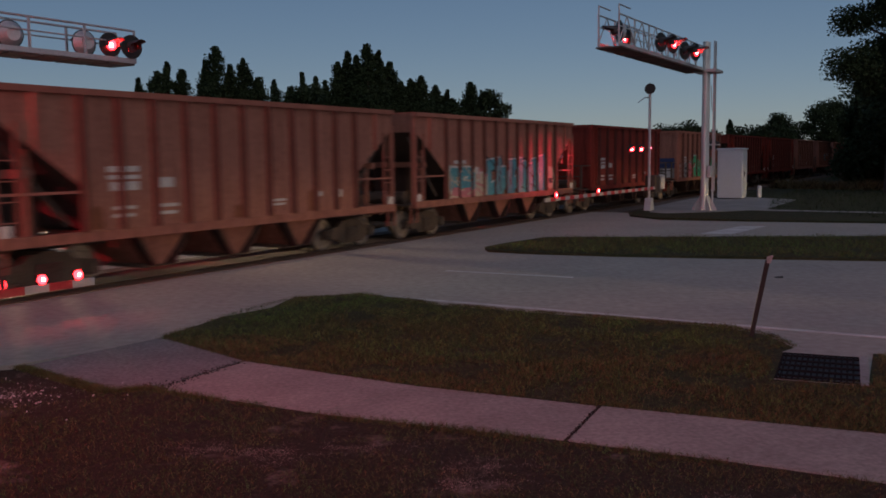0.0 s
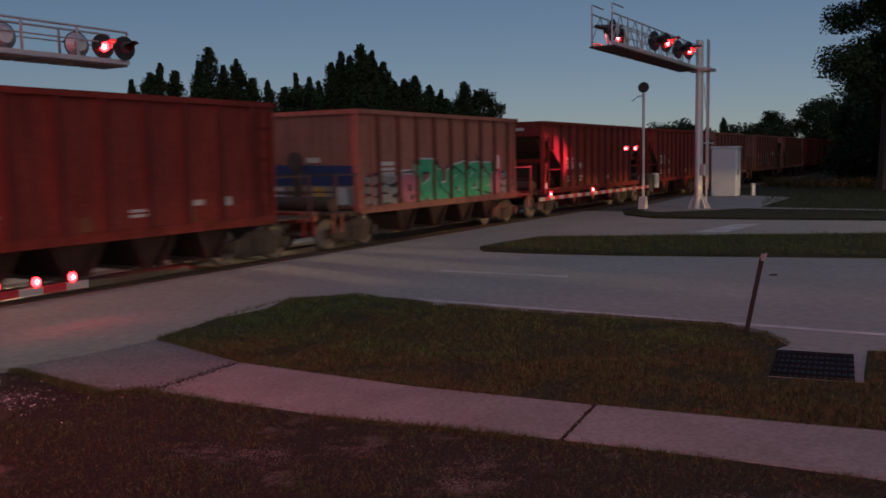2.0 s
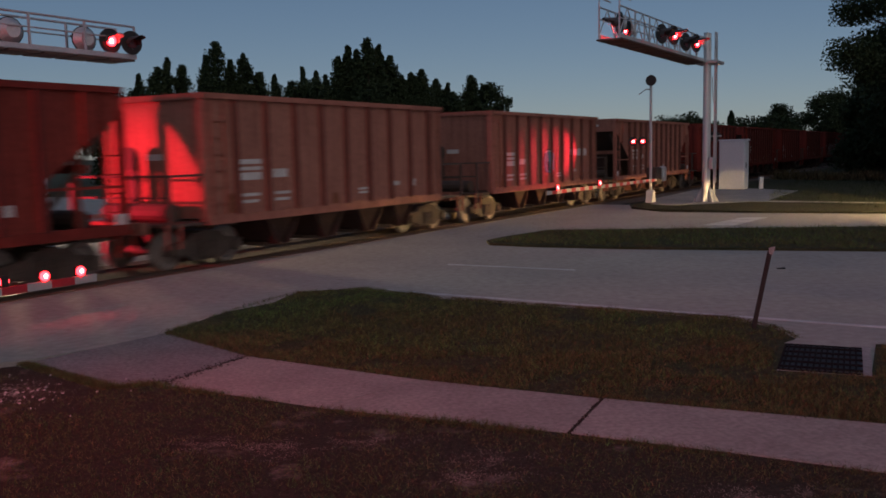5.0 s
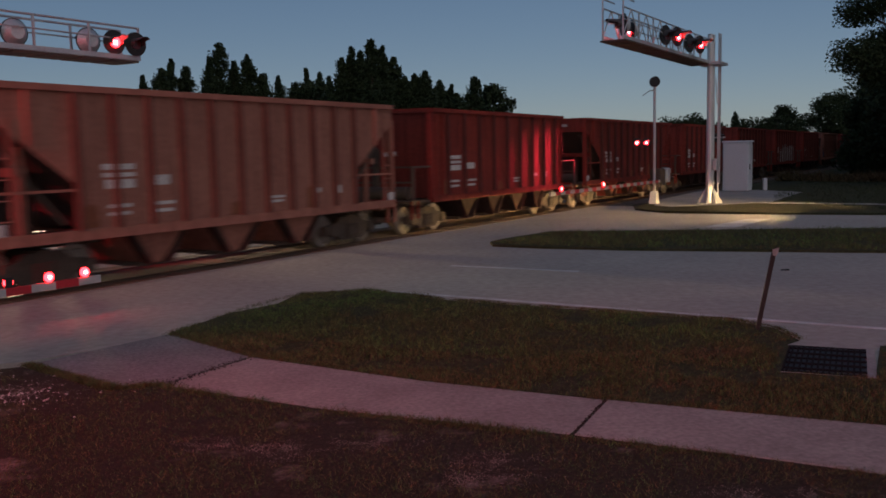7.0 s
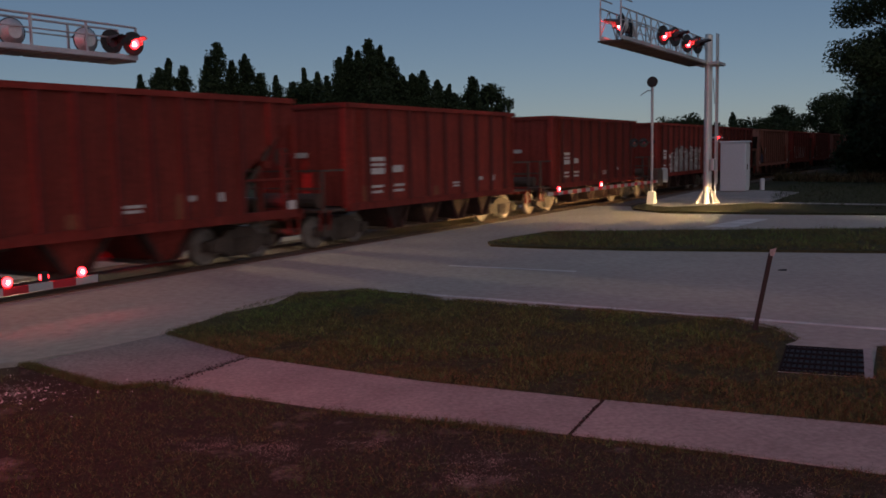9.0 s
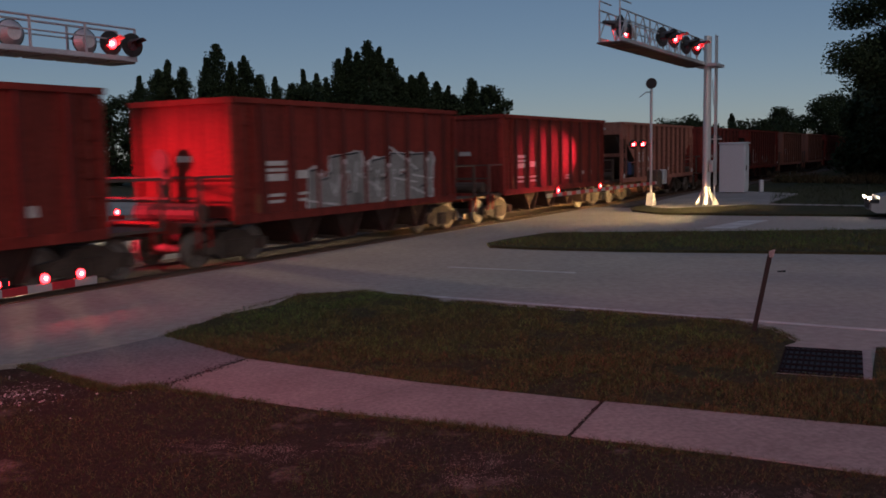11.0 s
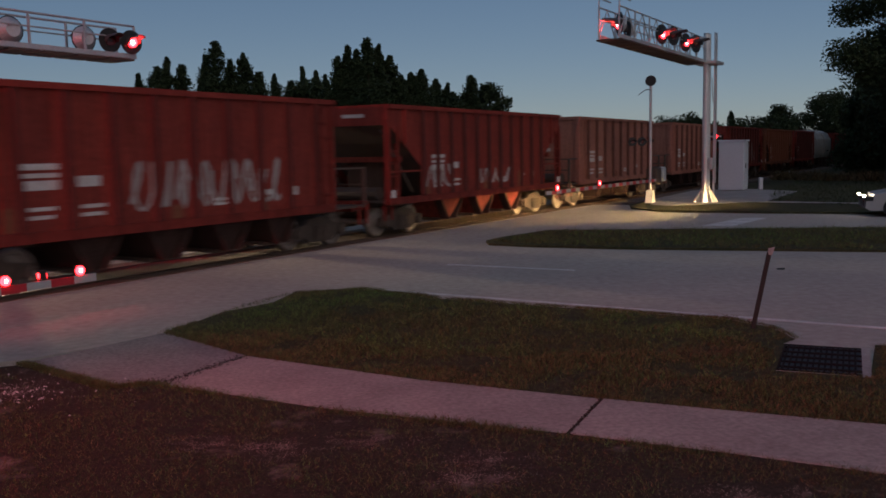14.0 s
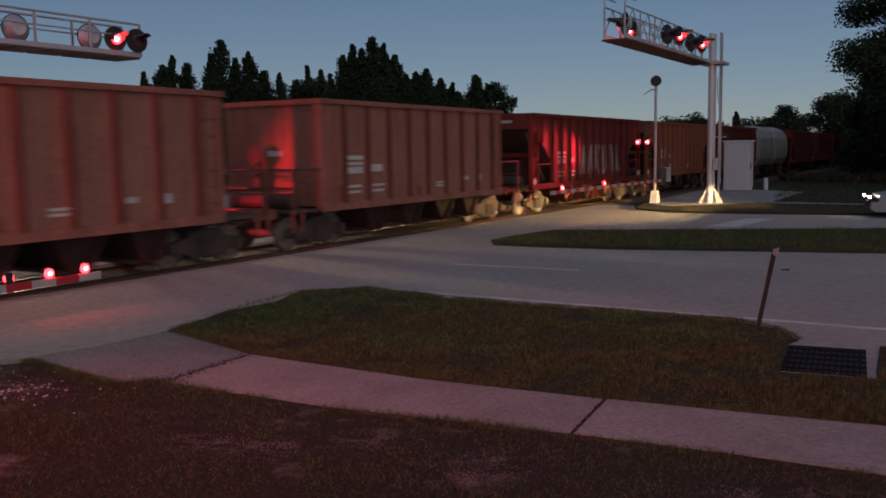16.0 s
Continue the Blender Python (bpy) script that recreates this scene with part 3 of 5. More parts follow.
def underframe(car, paint, bays):
    g = G()
    g.box(0.35, LEN - 0.35, -0.35, 0.35, 0.80, 1.06)
    part("centre_sill", g, "dark_steel", car)
    for x, k in ((0.0, 1), (LEN, -1)):
        c = G().prism([(0, -0.09), (0.12 * k, -0.16), (0.5 * k, -0.08), (0.5 * k, 0.08), (0.12 * k, 0.16), (0, 0.11)], 0.74, 0.98, "z")
        ob = part("coupler", c, "dark_steel", car)
        ob.location = (x, 0, 0)
        a = G().box(0.3 * k, 0.42 * k, -1.0, 1.0, 0.86, 1.12)
        ladder(a, 0.45 * k, -1.5, 0.55, 1.07, 0.35 * k)
        ob = part("end_sill", a, paint, car)
        ob.location = (x, 0, 0)
    bogie(car, 1.99)
    bogie(car, LEN - 1.99)
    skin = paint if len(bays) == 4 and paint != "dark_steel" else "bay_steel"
    for a, b in zip(bays, bays[1:]):
        c, pitch = (a + b) / 2, b - a
        wide, thin, low = pitch * 0.36, pitch * 0.10, 0.34
        y = HALF - 0.16
        g = G().add([(c - wide, -y, SILL), (c + wide, -y, SILL), (c + wide, y, SILL), (c - wide, y, SILL), (c - thin, -y * 0.86, low), (c + thin, -y * 0.86, low), (c + thin, y * 0.86, low), (c - thin, y * 0.86, low)],
                    [(0, 1, 5, 4), (1, 2, 6, 5), (2, 3, 7, 6), (3, 0, 4, 7), (4, 5, 6, 7)])
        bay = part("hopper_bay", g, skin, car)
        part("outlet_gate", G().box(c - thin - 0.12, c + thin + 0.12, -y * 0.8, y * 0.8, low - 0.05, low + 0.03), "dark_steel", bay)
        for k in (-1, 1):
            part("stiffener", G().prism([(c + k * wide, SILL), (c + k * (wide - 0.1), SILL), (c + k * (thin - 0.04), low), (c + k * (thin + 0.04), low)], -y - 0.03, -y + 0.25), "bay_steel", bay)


def ribs(car, paint, x0, x1, n, z0=SILL + 0.1, z1=TOP - 0.12):
    # darkened copy of the paint carries the ribs' shading
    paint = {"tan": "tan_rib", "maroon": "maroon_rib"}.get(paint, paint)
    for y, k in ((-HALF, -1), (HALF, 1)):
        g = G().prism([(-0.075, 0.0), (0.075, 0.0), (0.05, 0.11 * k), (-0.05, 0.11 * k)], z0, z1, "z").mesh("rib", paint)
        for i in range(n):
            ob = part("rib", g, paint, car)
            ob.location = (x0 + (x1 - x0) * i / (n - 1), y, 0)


def stencils(car, x0):
    """Plain bars where the wagon's marks cannot be read."""
    rows = [(x0, 2.28, 0.75, 0.11), (x0, 2.14, 0.75, 0.08), (x0 + 0.06, 1.92, 0.68, 0.17), (x0 + 1.15, 1.95, 0.5, 0.20), (x0 + 0.1, 1.55, 0.55, 0.07), (x0 + 0.1, 1.40, 0.5, 0.07), (x0 + 1.2, 1.55, 0.55, 0.07), (x0 + 1.2, 1.40, 0.5, 0.07),
            (x0 + 4.6, 1.5, 0.6, 0.06), (x0 + 4.6, 1.4, 0.55, 0.06), (x0 + 6.3, 1.55, 0.3, 0.12), (x0 + 7.1, 1.50, 0.35, 0.2)]
    for x, z, w, h in ((x0 - 0.45, SILL + 0.14, 0.34, 0.45), (x0 + 3.4, SILL + 0.13, 0.3, 0.3), (x0 + 6.05, SILL + 0.13, 0.3, 0.55)):
        part("rust_patch", G().prism([(x, z), (x + w, z), (x + w * 0.9, z + h * 0.8), (x + w * 0.5, z + h), (x + 0.02, z + h * 0.85)], -HALF - 0.016, -HALF), "orange_rust", car)
    for x, z, w, h in rows:
        part("stencil_mark", G().box(x, x + w, -HALF - 0.018, -HALF + 0.01, z, z + h), "stencil", car)


def open_end_wagon(paint, name, label):
    """Hopper wagon whose sloping ends stand open behind corner posts."""
    car = thing(name, label, "hopper wagon", "train of hopper wagons")
    e, f = 0.62, LEN - 0.62
    out = [(e, TOP - 0.1), (f, TOP - 0.1), (f, 3.3), (f - 1.75, 2.05), (f - 1.75, SILL + 0.1), (e + 1.75, SILL + 0.1), (e + 1.75, 2.05), (e, 3.3)]
    for y in (-HALF, HALF):
        part("side_plate", G().prism(out, y - 0.012, y + 0.012), paint, car)
        part("top_chord", G().box(e - 0.03, f + 0.03, y - 0.10, y + 0.10, TOP - 0.12, TOP), paint, car)
        part("side_sill", G().box(e - 0.03, f + 0.03, y - 0.07, y + 0.07, SILL - 0.08, SILL + 0.12), paint, car)
    for x, k in ((e, 1), (f, -1)):
        g = G().add([(x, -HALF, 3.35), (x, HALF, 3.35), (x + 3.2 * k, HALF, SILL - 0.05), (x + 3.2 * k, -HALF, SILL - 0.05), (x + 0.05 * k, -HALF, 3.30), (x + 0.05 * k, HALF, 3.30)],
                    [(0, 1, 2, 3), (0, 4, 5, 1)])
        # dark steel in place of the wagon's paint: its shade put into the colour
        part("slope_sheet", g, "dark_steel", car)
        part("end_wall", G().box(x - 0.02, x + 0.05, -HALF, HALF, 3.25, TOP), paint, car)
        for y in (-HALF + 0.03, HALF - 0.03):
            part("corner_post", G().box(x - 0.05, x + 0.07, y - 0.07, y + 0.07, SILL, 3.4), paint, car)
        part("end_platform", G().box(x + 0.05 * k, x + 1.7 * k, -HALF + 0.1, HALF - 0.1, SILL - 0.03, SILL + 0.02), "dark_steel", car)
        for y in (-HALF + 0.3, HALF - 0.3):
            part("stanchion", G().box(x + 0.8 * k, x + 0.9 * k, y - 0.05, y + 0.05, SILL, 2.72), paint, car)
        for y in (-1.25, 1.25):
            part("brace", G().tube((x + 0.08 * k, y, 3.1), (x + 1.7 * k, y, 1.3), 0.055, 6), "dark_steel", car)
        part("bolster", G().box(x + 1.0 * k, x + 1.55 * k, -0.62, 0.62, SILL, 2.25), "bay_steel", car)
        part("cross_beam", G().box(x + 0.72 * k, x + 0.84 * k, -HALF + 0.1, HALF - 0.1, 2.2, 2.36), paint, car)
        part("corner_plate", G().box(min(x, x + 0.28 * k), max(x, x + 0.28 * k), -HALF - 0.055, -HALF - 0.045, SILL + 0.03, SILL + 0.33), "stencil", car)
        part("air_tank", G().tube((x + 0.5 * k, -0.9, 1.28), (x + 0.5 * k, 0.9, 1.28), 0.2, 12), "dark_steel", car)
        g = G()
        ladder(g, x, -HALF - 0.03, SILL, 3.2, 0.45 * k)
        part("ladder", g, paint, car)
        part("grab_rail", G().box(x, x + 1.75 * k, -HALF - 0.02, -HALF + 0.03, 1.9, 1.95), paint, car)
    ribs(car, paint, e + 1.82, f - 1.82, 11)
    for x in (e + 0.85, f - 0.85):
        for y, k in ((-HALF, -1), (HALF, 1)):
            ob = part("short_rib", G().prism([(-0.06, 0), (0.06, 0), (0.04, 0.1 * k), (-0.04, 0.1 * k)], 2.72, TOP - 0.12, "z"), paint, car)
            ob.location = (x, y, 0)
    part("notice_plate", G().box(e - 0.03, e - 0.018, -0.75, 0.0, 3.48, 3.58), "stencil", car)
    stencils(car, 3.0)
    underframe(car, paint, [3.35, 5.6, 7.87, 10.12])
    return car


def tub_wagon(paint, name, label):
    """Hopper wagon with a flat upright end and an open platform before it."""
    car = thing(name, label, "hopper wagon", "train of hopper wagons")
    e, f = 1.6, 11.48
    for y in (-HALF, HALF):
        part("side_plate", G().box(e, f, y - 0.012, y + 0.012, SILL + 0.1, TOP - 0.1), paint, car)
        part("top_chord", G().box(e - 0.05, f + 0.05, y - 0.10, y + 0.10, TOP - 0.12, TOP), paint, car)
        part("side_sill", G().box(e - 0.03, f + 0.03, y - 0.07, y + 0.07, SILL - 0.08, SILL + 0.12), paint, car)
    for x in (e, f):
        part("end_wall", G().box(x - 0.02, x + 0.02, -HALF, HALF, SILL + 0.05, TOP - 0.02), paint, car)
        g = G().box(x - 0.1, x + 0.1, -HALF - 0.1, HALF + 0.1, TOP - 0.13, TOP + 0.003)
        part("end_chord", g, paint, car)
    for y in (-HALF + 0.05, HALF - 0.05):
        part("corner_post", G().box(e - 0.09, e + 0.09, y - 0.1, y + 0.09, SILL, TOP - 0.14), paint, car)
    for x0, x1, k in ((0.5, e, 1), (LEN - 0.5, f, -1)):
        a, b = min(x0, x1), max(x0, x1)
        part("end_platform", G().box(a, b, -HALF + 0.05, HALF - 0.05, SILL - 0.06, SILL), "dark_steel", car)
        for y in (-HALF + 0.04, HALF - 0.04):
            part("rail_post", G().box(x0 + 0.05 * k - 0.035, x0 + 0.05 * k + 0.035, y - 0.04, y + 0.04, SILL, 2.1), "dark_steel", car)
            part("side_rail", G().box(a, b, y - 0.03, y + 0.03, 2.05, 2.1), "dark_steel", car)
        for z in (1.6, 2.05):
            part("end_rail", G().box(x0 + 0.05 * k - 0.02, x0 + 0.05 * k + 0.02, -HALF + 0.08, HALF - 0.08, z, z + 0.045), "dark_steel", car)
    part("air_tank", G().tube((1.1, -1.0, 1.28), (1.1, 1.0, 1.28), 0.2, 12), "dark_steel", car)
    part("brake_stand", G().box(1.2, 1.35, 0.2, 0.4, SILL, 2.5), "dark_steel", car)
    part("brake_wheel", G().tube((1.19, 0.3, 2.45), (1.14, 0.3, 2.45), 0.26, 14), "dark_steel", car)
    part("rear_post", G().box(f + 0.02, f + 0.12, -HALF, -HALF + 0.12, SILL, TOP - 0.14), paint, car)
    for x in (e + 0.12, f - 0.5):
        g = G()
        ladder(g, x, -HALF - 0.05, SILL, TOP - 0.2, 0.4)
        part("ladder", g, paint, car)
    ribs(car, paint, e + 0.9, f - 0.7, 9)
    stencils(car, e + 1.0)
    part("notice_plate", G().box(e - 0.03, e - 0.018, -0.25, 0.2, 2.4, 2.54), "stencil", car)
    underframe(car, paint, [3.3, 5.15, 7.0, 8.85, 10.4])
    return car


def covered_wagon(paint, name, label):
    car = thing(name, label, "covered hopper", "train of hopper wagons")
    for x0, x1 in ((0.9, 6.15), (7.3, 12.55)):
        g = G()
        ring = [(-1.2, 1.0), (-1.5, 1.5), (-1.6, 2.3), (-1.55, 3.1), (-1.2, 3.75), (-0.6, 4.05), (0.6, 4.05), (1.2, 3.75), (1.55, 3.1), (1.6, 2.3), (1.5, 1.5), (1.2, 1.0)]
        n = len(ring)
        vs, fs = [], []
        xs = [(x0, 0.9), (x0 + 0.25, 1.0), (x1 - 0.25, 1.0), (x1, 0.9)]
        for x, k in xs:
            vs += [(x, y * k, 2.4 + (z - 2.4) * k) for y, z in ring]
        for i in range(3):
            fs += [(i * n + j, i * n + (j + 1) % n, (i + 1) * n + (j + 1) % n, (i + 1) * n + j) for j in range(n)]
        fs += [tuple(range(n)), tuple(range(3 * n, 4 * n))]
        part("tank", g.add(vs, fs), paint, car)
    part("roof_walk", G().box(0.8, 12.6, -0.35, 0.35, 4.08, 4.14), "dark_steel", car)
    underframe(car, "dark_steel", [3.3, 5.6, 7.87, 10.1])
    return car


def rounded(x, z, w, h, rnd, wob):
    """Outline of a wobbly rounded block."""
    ring = []
    n = 22
    for k in range(n):
        a = k * 2 * math.pi / n
        c, q = math.cos(a), math.sin(a)
        m = (abs(c) ** 3.5 + abs(q) ** 3.5) ** (-1 / 3.5)
        m *= 1 + rnd.uniform(-wob, wob)
        ring.append((x + w / 2 + c * m * w / 2, z + h / 2 + q * m * h / 2))
    return ring


def spray(car, x, z, w, h, color, seed, edge=True):
    """One blocky painted letter-like shape on the wagon's road side, carried over the ribs it crosses."""
    rnd = random.Random(seed)
    lean = rnd.uniform(-0.12, 0.12)
    tilt = lambda ring: [(px + lean * (pz - z), pz) for px, pz in ring]
    y = -HALF - 0.012
    if edge:
        part("painted_outline", G().prism(tilt(rounded(x - 0.07, z - 0.03, w + 0.14, h + 0.12, rnd, 0.04)), y - 0.008, y + 0.01), "spray_ink", car)
        part("painted_highlight", G().prism(tilt(rounded(x + 0.05, z + h * 0.55, w * 0.8, h * 0.5, rnd, 0.05)), y - 0.010, y + 0.01), "spray_white", car)
    part("painted_letter", G().prism(tilt(rounded(x, z, w, h, rnd, 0.05)), y - 0.013 - 0.002 * rnd.random(), y + 0.01), "spray_" + color, car)
    if edge:
        for _ in range(2):
            cw, ch = w * rnd.uniform(0.12, 0.3), h * rnd.uniform(0.12, 0.35)
            part("painted_notch", G().prism(tilt(rounded(x + w * rnd.uniform(0.25, 0.6), z + h * rnd.uniform(0.0, 0.65), cw, ch, rnd, 0.1)), y - 0.019, y + 0.01), "spray_ink", car)
        for ob in list(car.children):
            if ob.name.startswith("rib") and ob.location.y < 0 and x < ob.location.x < x + w:
                strip = part("painted_rib", G().box(-0.052, 0.052, -0.118, -0.1, z + 0.06, z + h - 0.05), "spray_" + color, car)
                strip.location = (ob.location.x, -HALF, 0)


def bars(strokes, y0, y1, grow=0.0, shift=(0.0, 0.0)):
    """Thick straight strokes (x, z, x, z, width) as one mesh."""
    g = G()
    for i, (x0, z0, x1, z1, t) in enumerate(strokes):
        d = math.hypot(x1 - x0, z1 - z0) + 1e-6
        ux, uz, h = (x1 - x0) / d, (z1 - z0) / d, t / 2 + grow
        ex, ez = ux * (grow + 0.05), uz * (grow + 0.05)
        nx, nz = -uz * h, ux * h
        dx, dz = shift
        ring = [(x0 - ex - nx, z0 - ez - nz), (x1 + ex - nx, z1 + ez - nz), (x1 + ex * 2, z1 + ez * 2), (x1 + ex + nx, z1 + ez + nz), (x0 - ex + nx, z0 - ez + nz), (x0 - ex * 1.6, z0 - ez * 1.6)]
        g.prism([(px + dx, max(SILL + 0.02, pz + dz)) for px, pz in ring], y0 - 0.0005 * i, y1)
    return g


def burner(car, x, z, w, h, fill, seed, outline="ink", inner="white"):
    """A solid, slanted, letter-like form of several crossing strokes with outline, highlight and shading."""
    rnd = random.Random(seed)
    t = 0.30 * w + 0.08
    lean = rnd.uniform(-0.15, 0.25) * w
    left = (x + t / 2, z + 0.05, x + t / 2 + lean * 0.6, z + h * rnd.uniform(0.8, 1.0), t)
    right = (x + w - t / 2, z + 0.05, x + w - t / 2 - lean * 0.4, z + h * rnd.uniform(0.75, 1.0), t)
    top = (x + 0.05 * w, z + h * rnd.uniform(0.78, 0.9), x + w * 0.95, z + h * rnd.uniform(0.82, 1.0), t * 0.85)
    cross = (x + 0.12 * w, z + h * rnd.uniform(0.1, 0.4), x + w * 0.9, z + h * rnd.uniform(0.35, 0.75), t)
    foot = (x + 0.05 * w, z + 0.12, x + w * 0.9, z + 0.10 + h * rnd.uniform(0.0, 0.12), t * 0.8)
    strokes = rnd.sample([left, right, top, cross, foot], 4)
    y = -HALF - 0.012
    part("painted_outline", bars(strokes, y - 0.004, y + 0.01, 0.07), "spray_" + outline, car)
    part("painted_highlight", bars(strokes, y - 0.008, y + 0.01, 0.0, (-0.03, 0.05)), "spray_" + inner, car)
    part("painted_letter", bars(strokes, y - 0.012, y + 0.01), "spray_" + fill, car)
    cut = [(q[0] + rnd.uniform(-0.1, 0.1) * w, q[1] + rnd.uniform(0.1, 0.4) * h, q[2] + rnd.uniform(-0.1, 0.1) * w, q[3] - rnd.uniform(0.1, 0.3) * h, 0.05) for q in strokes[:2]]
    part("painted_shading", bars(cut, y - 0.017, y + 0.01), "spray_" + outline, car)
    for ob in list(car.children):
        if ob.name.startswith("rib") and ob.location.y < 0 and x < ob.location.x < x + w:
            strip = part("painted_rib", G().box(-0.052, 0.052, -0.118, -0.1, max(SILL + 0.14, z + 0.04), z + h * 0.86), "spray_" + fill, car)
            strip.location = (ob.location.x, -HALF, 0)
            tip = part("painted_rib", G().box(-0.052, 0.052, -0.116, -0.1, z + h * 0.86, z + h * 0.96), "spray_" + outline, car)
            tip.location = (ob.location.x, -HALF, 0)


def waves(car, x, z, w, h, seed):
    """Pale wavy bands over a black ground."""
    rnd = random.Random(seed)
    y = -HALF - 0.012
    part("painted_outline", G().prism(rounded(x, z, w, h, rnd, 0.03), y - 0.006, y + 0.01), "spray_ink", car)
    for i in range(3):
        zz = z + h * (0.06 + 0.31 * i)
        n = 9
        low = [(x + 0.06 + (w - 0.12) * k / n, zz + 0.05 * math.sin(k * 1.4 + i)) for k in range(n + 1)]
        up = [(px, pz + h * 0.22 + 0.03 * math.sin(px * 9)) for px, pz in low]
        part("painted_band", G().prism(low + up[::-1], y - 0.012, y + 0.01), "spray_silver", car)


def scribble(car, x, z, w, h, seed):
    """A quick pale tag: one looping stroke of spray paint."""
    rnd = random.Random(seed)
    p, q, r, t = rnd.uniform(2.5, 4.5), rnd.uniform(3.5, 6.5), rnd.uniform(0, 6.3), rnd.uniform(0.035, 0.06)
    pts = [(x + w * (0.15 + 0.7 * k / 13 + 0.3 * math.sin(p * k / 6.5 + r)), z + h * (0.5 + 0.48 * math.cos(q * k / 6.5 + r * 1.7))) for k in range(14)]
    v, f = [], []
    for k, (px, pz) in enumerate(pts):
        (x0, z0), (x1, z1) = pts[max(0, k - 1)], pts[min(13, k + 1)]
        d = math.hypot(x1 - x0, z1 - z0) + 1e-6
        nx, nz, y = -(z1 - z0) / d * t, (x1 - x0) / d * t, -HALF - 0.016 - 0.0005 * k
        v += [(px - nx, y, pz - nz), (px + nx, y, pz + nz)]
        if k:
            f.append((2 * k - 2, 2 * k, 2 * k + 1, 2 * k - 1))
    part("painted_tag", G().add(v, f), "spray_chalk", car)


CARS = {}
# which wagon runs where: S open sloping ends, F flat end, C covered
ORDER = "FSSFFSSFFSFSFFFFSFSFFSSSCSFSS"
SHADE = "mttmtmmtttmmmmmmtmmttmrmgmmmm"
U0 = 22.8 - 2 * LEN + 0.62


def build_train():
    words = {"m": ("maroon", "dull maroon steel"), "t": ("tan", "faded brown-pink steel"), "r": ("orange_rust", "rust-orange steel"), "g": ("grey_car", "pale grey steel")}
    protos = {}
    for k, (kind, shade) in enumerate(zip(ORDER, SHADE)):
        paint, text = words[shade]
        key = (kind, shade)
        if key in protos:
            car = copy_thing(protos[key], Matrix())
        elif kind == "S":
            car = protos[key] = open_end_wagon(paint, "hopper_wagon", text + " hopper wagon with open sloping ends")
        elif kind == "F":
            car = protos[key] = tub_wagon(paint, "hopper_wagon", text + " hopper wagon with a flat end")
        else:
            car = protos[key] = covered_wagon(paint, "covered_hopper", text + " covered hopper wagon with rounded sides")
        CARS[k - 1] = car
    # spray paint, wagon by wagon
    c = CARS[1]
    for i, (x, w, h) in enumerate(((5.15, 1.15, 1.25), (6.1, 1.0, 1.05), (6.95, 1.15, 1.2), (7.95, 1.05, 1.15), (8.85, 1.2, 1.35))):
        burner(c, x, 1.12, w, h, "teal", 3 + i)
    burner(c, 2.75, 1.45, 0.85, 0.65, "teal", 9, "cream", "white")
    burner(c, 3.5, 1.4, 0.85, 0.7, "teal", 14, "cream", "white")
    burner(c, 2.8, 1.08, 1.5, 0.4, "pink", 11, "cream", "white")
    burner(c, 4.2, 1.15, 0.85, 0.8, "cream", 10, "pink", "white")
    spray(c, 10.25, 1.25, 0.7, 0.85, "cream", 12, False)
    part("painted_notch", G().box(10.45, 10.8, -HALF - 0.032, -HALF, 1.45, 1.65), "spray_ink", c)
    tagged(c, "faded brown-pink hopper wagon with teal painted lettering")
    c = CARS[3]
    waves(c, 1.75, 1.14, 1.9, 0.95, 20)
    spray(c, 3.75, 1.16, 0.85, 0.85, "pink", 21)
    for i, (x, w, h) in enumerate(((4.55, 1.2, 1.3), (5.75, 0.95, 1.05), (6.6, 1.05, 1.1), (7.55, 0.95, 1.05), (8.4, 1.15, 1.1))):
        burner(c, x, 1.14, w, h, "green", 31 + i)
    spray(c, 9.45, 1.16, 0.75, 0.8, "pink", 27)
    waves(c, 10.2, 1.16, 1.05, 0.85, 28)
    spray(c, 9.75, 2.05, 0.45, 0.5, "white", 40, False)
    g = G().prism([(-1.5, 1.2), (1.5, 1.2), (1.5, 1.75), (-1.5, 1.75)], 1.55, 1.57, "x")
    part("painted_panel", g, "spray_silver", c)
    part("painted_panel", G().prism([(-1.5, 1.76), (1.5, 1.76), (1.45, 2.35), (-1.5, 2.3)], 1.54, 1.57, "x"), "spray_blue", c)
    for y in (-1.2, -0.5, 0.3, 1.0):
        part("painted_letter", G().prism([(y, 1.25), (y + 0.4, 1.22), (y + 0.45, 1.72), (y + 0.05, 1.7)], 1.53, 1.57, "x"), "spray_yellow" if y in (-0.5, 0.3) else "spray_white", c)
    tagged(c, "faded brown-pink hopper wagon with green painted lettering")
    c = CARS[7]
    spray(c, 6.0, 1.6, 0.9, 0.8, "teal", 50)
    for i in range(3):
        spray(c, 8.6 + i * 0.6, 2.2, 0.6, 0.3, "white", 55 + i, False)
    c = CARS[13]
    for i in range(6):
        burner(c, 4.2 + i * 0.93, 1.15, 1.3, (0.95, 1.3, 1.25, 1.15, 1.3, 1.3)[i], "silver", 64 + i, "white", "ink")
    tagged(c, "dull maroon hopper wagon with pale block lettering")
    for k, x0, n, h in ((16, 4.9, 8, 1.0), (20, 5.4, 8, 1.3), (17, 2.6, 3, 0.7), (17, 6.2, 4, 0.5)):
        for i in range(n):
            scribble(CARS[k], x0 + i * 0.58, 1.4, 0.55, h, 80 + k * 10 + i)
    for i in range(3):
        spray(CARS[15], 0.95 + i * 0.5, 1.3, 0.5, 0.8 - 0.15 * i, ("ink", "blue", "ink")[i], 130 + i, False)


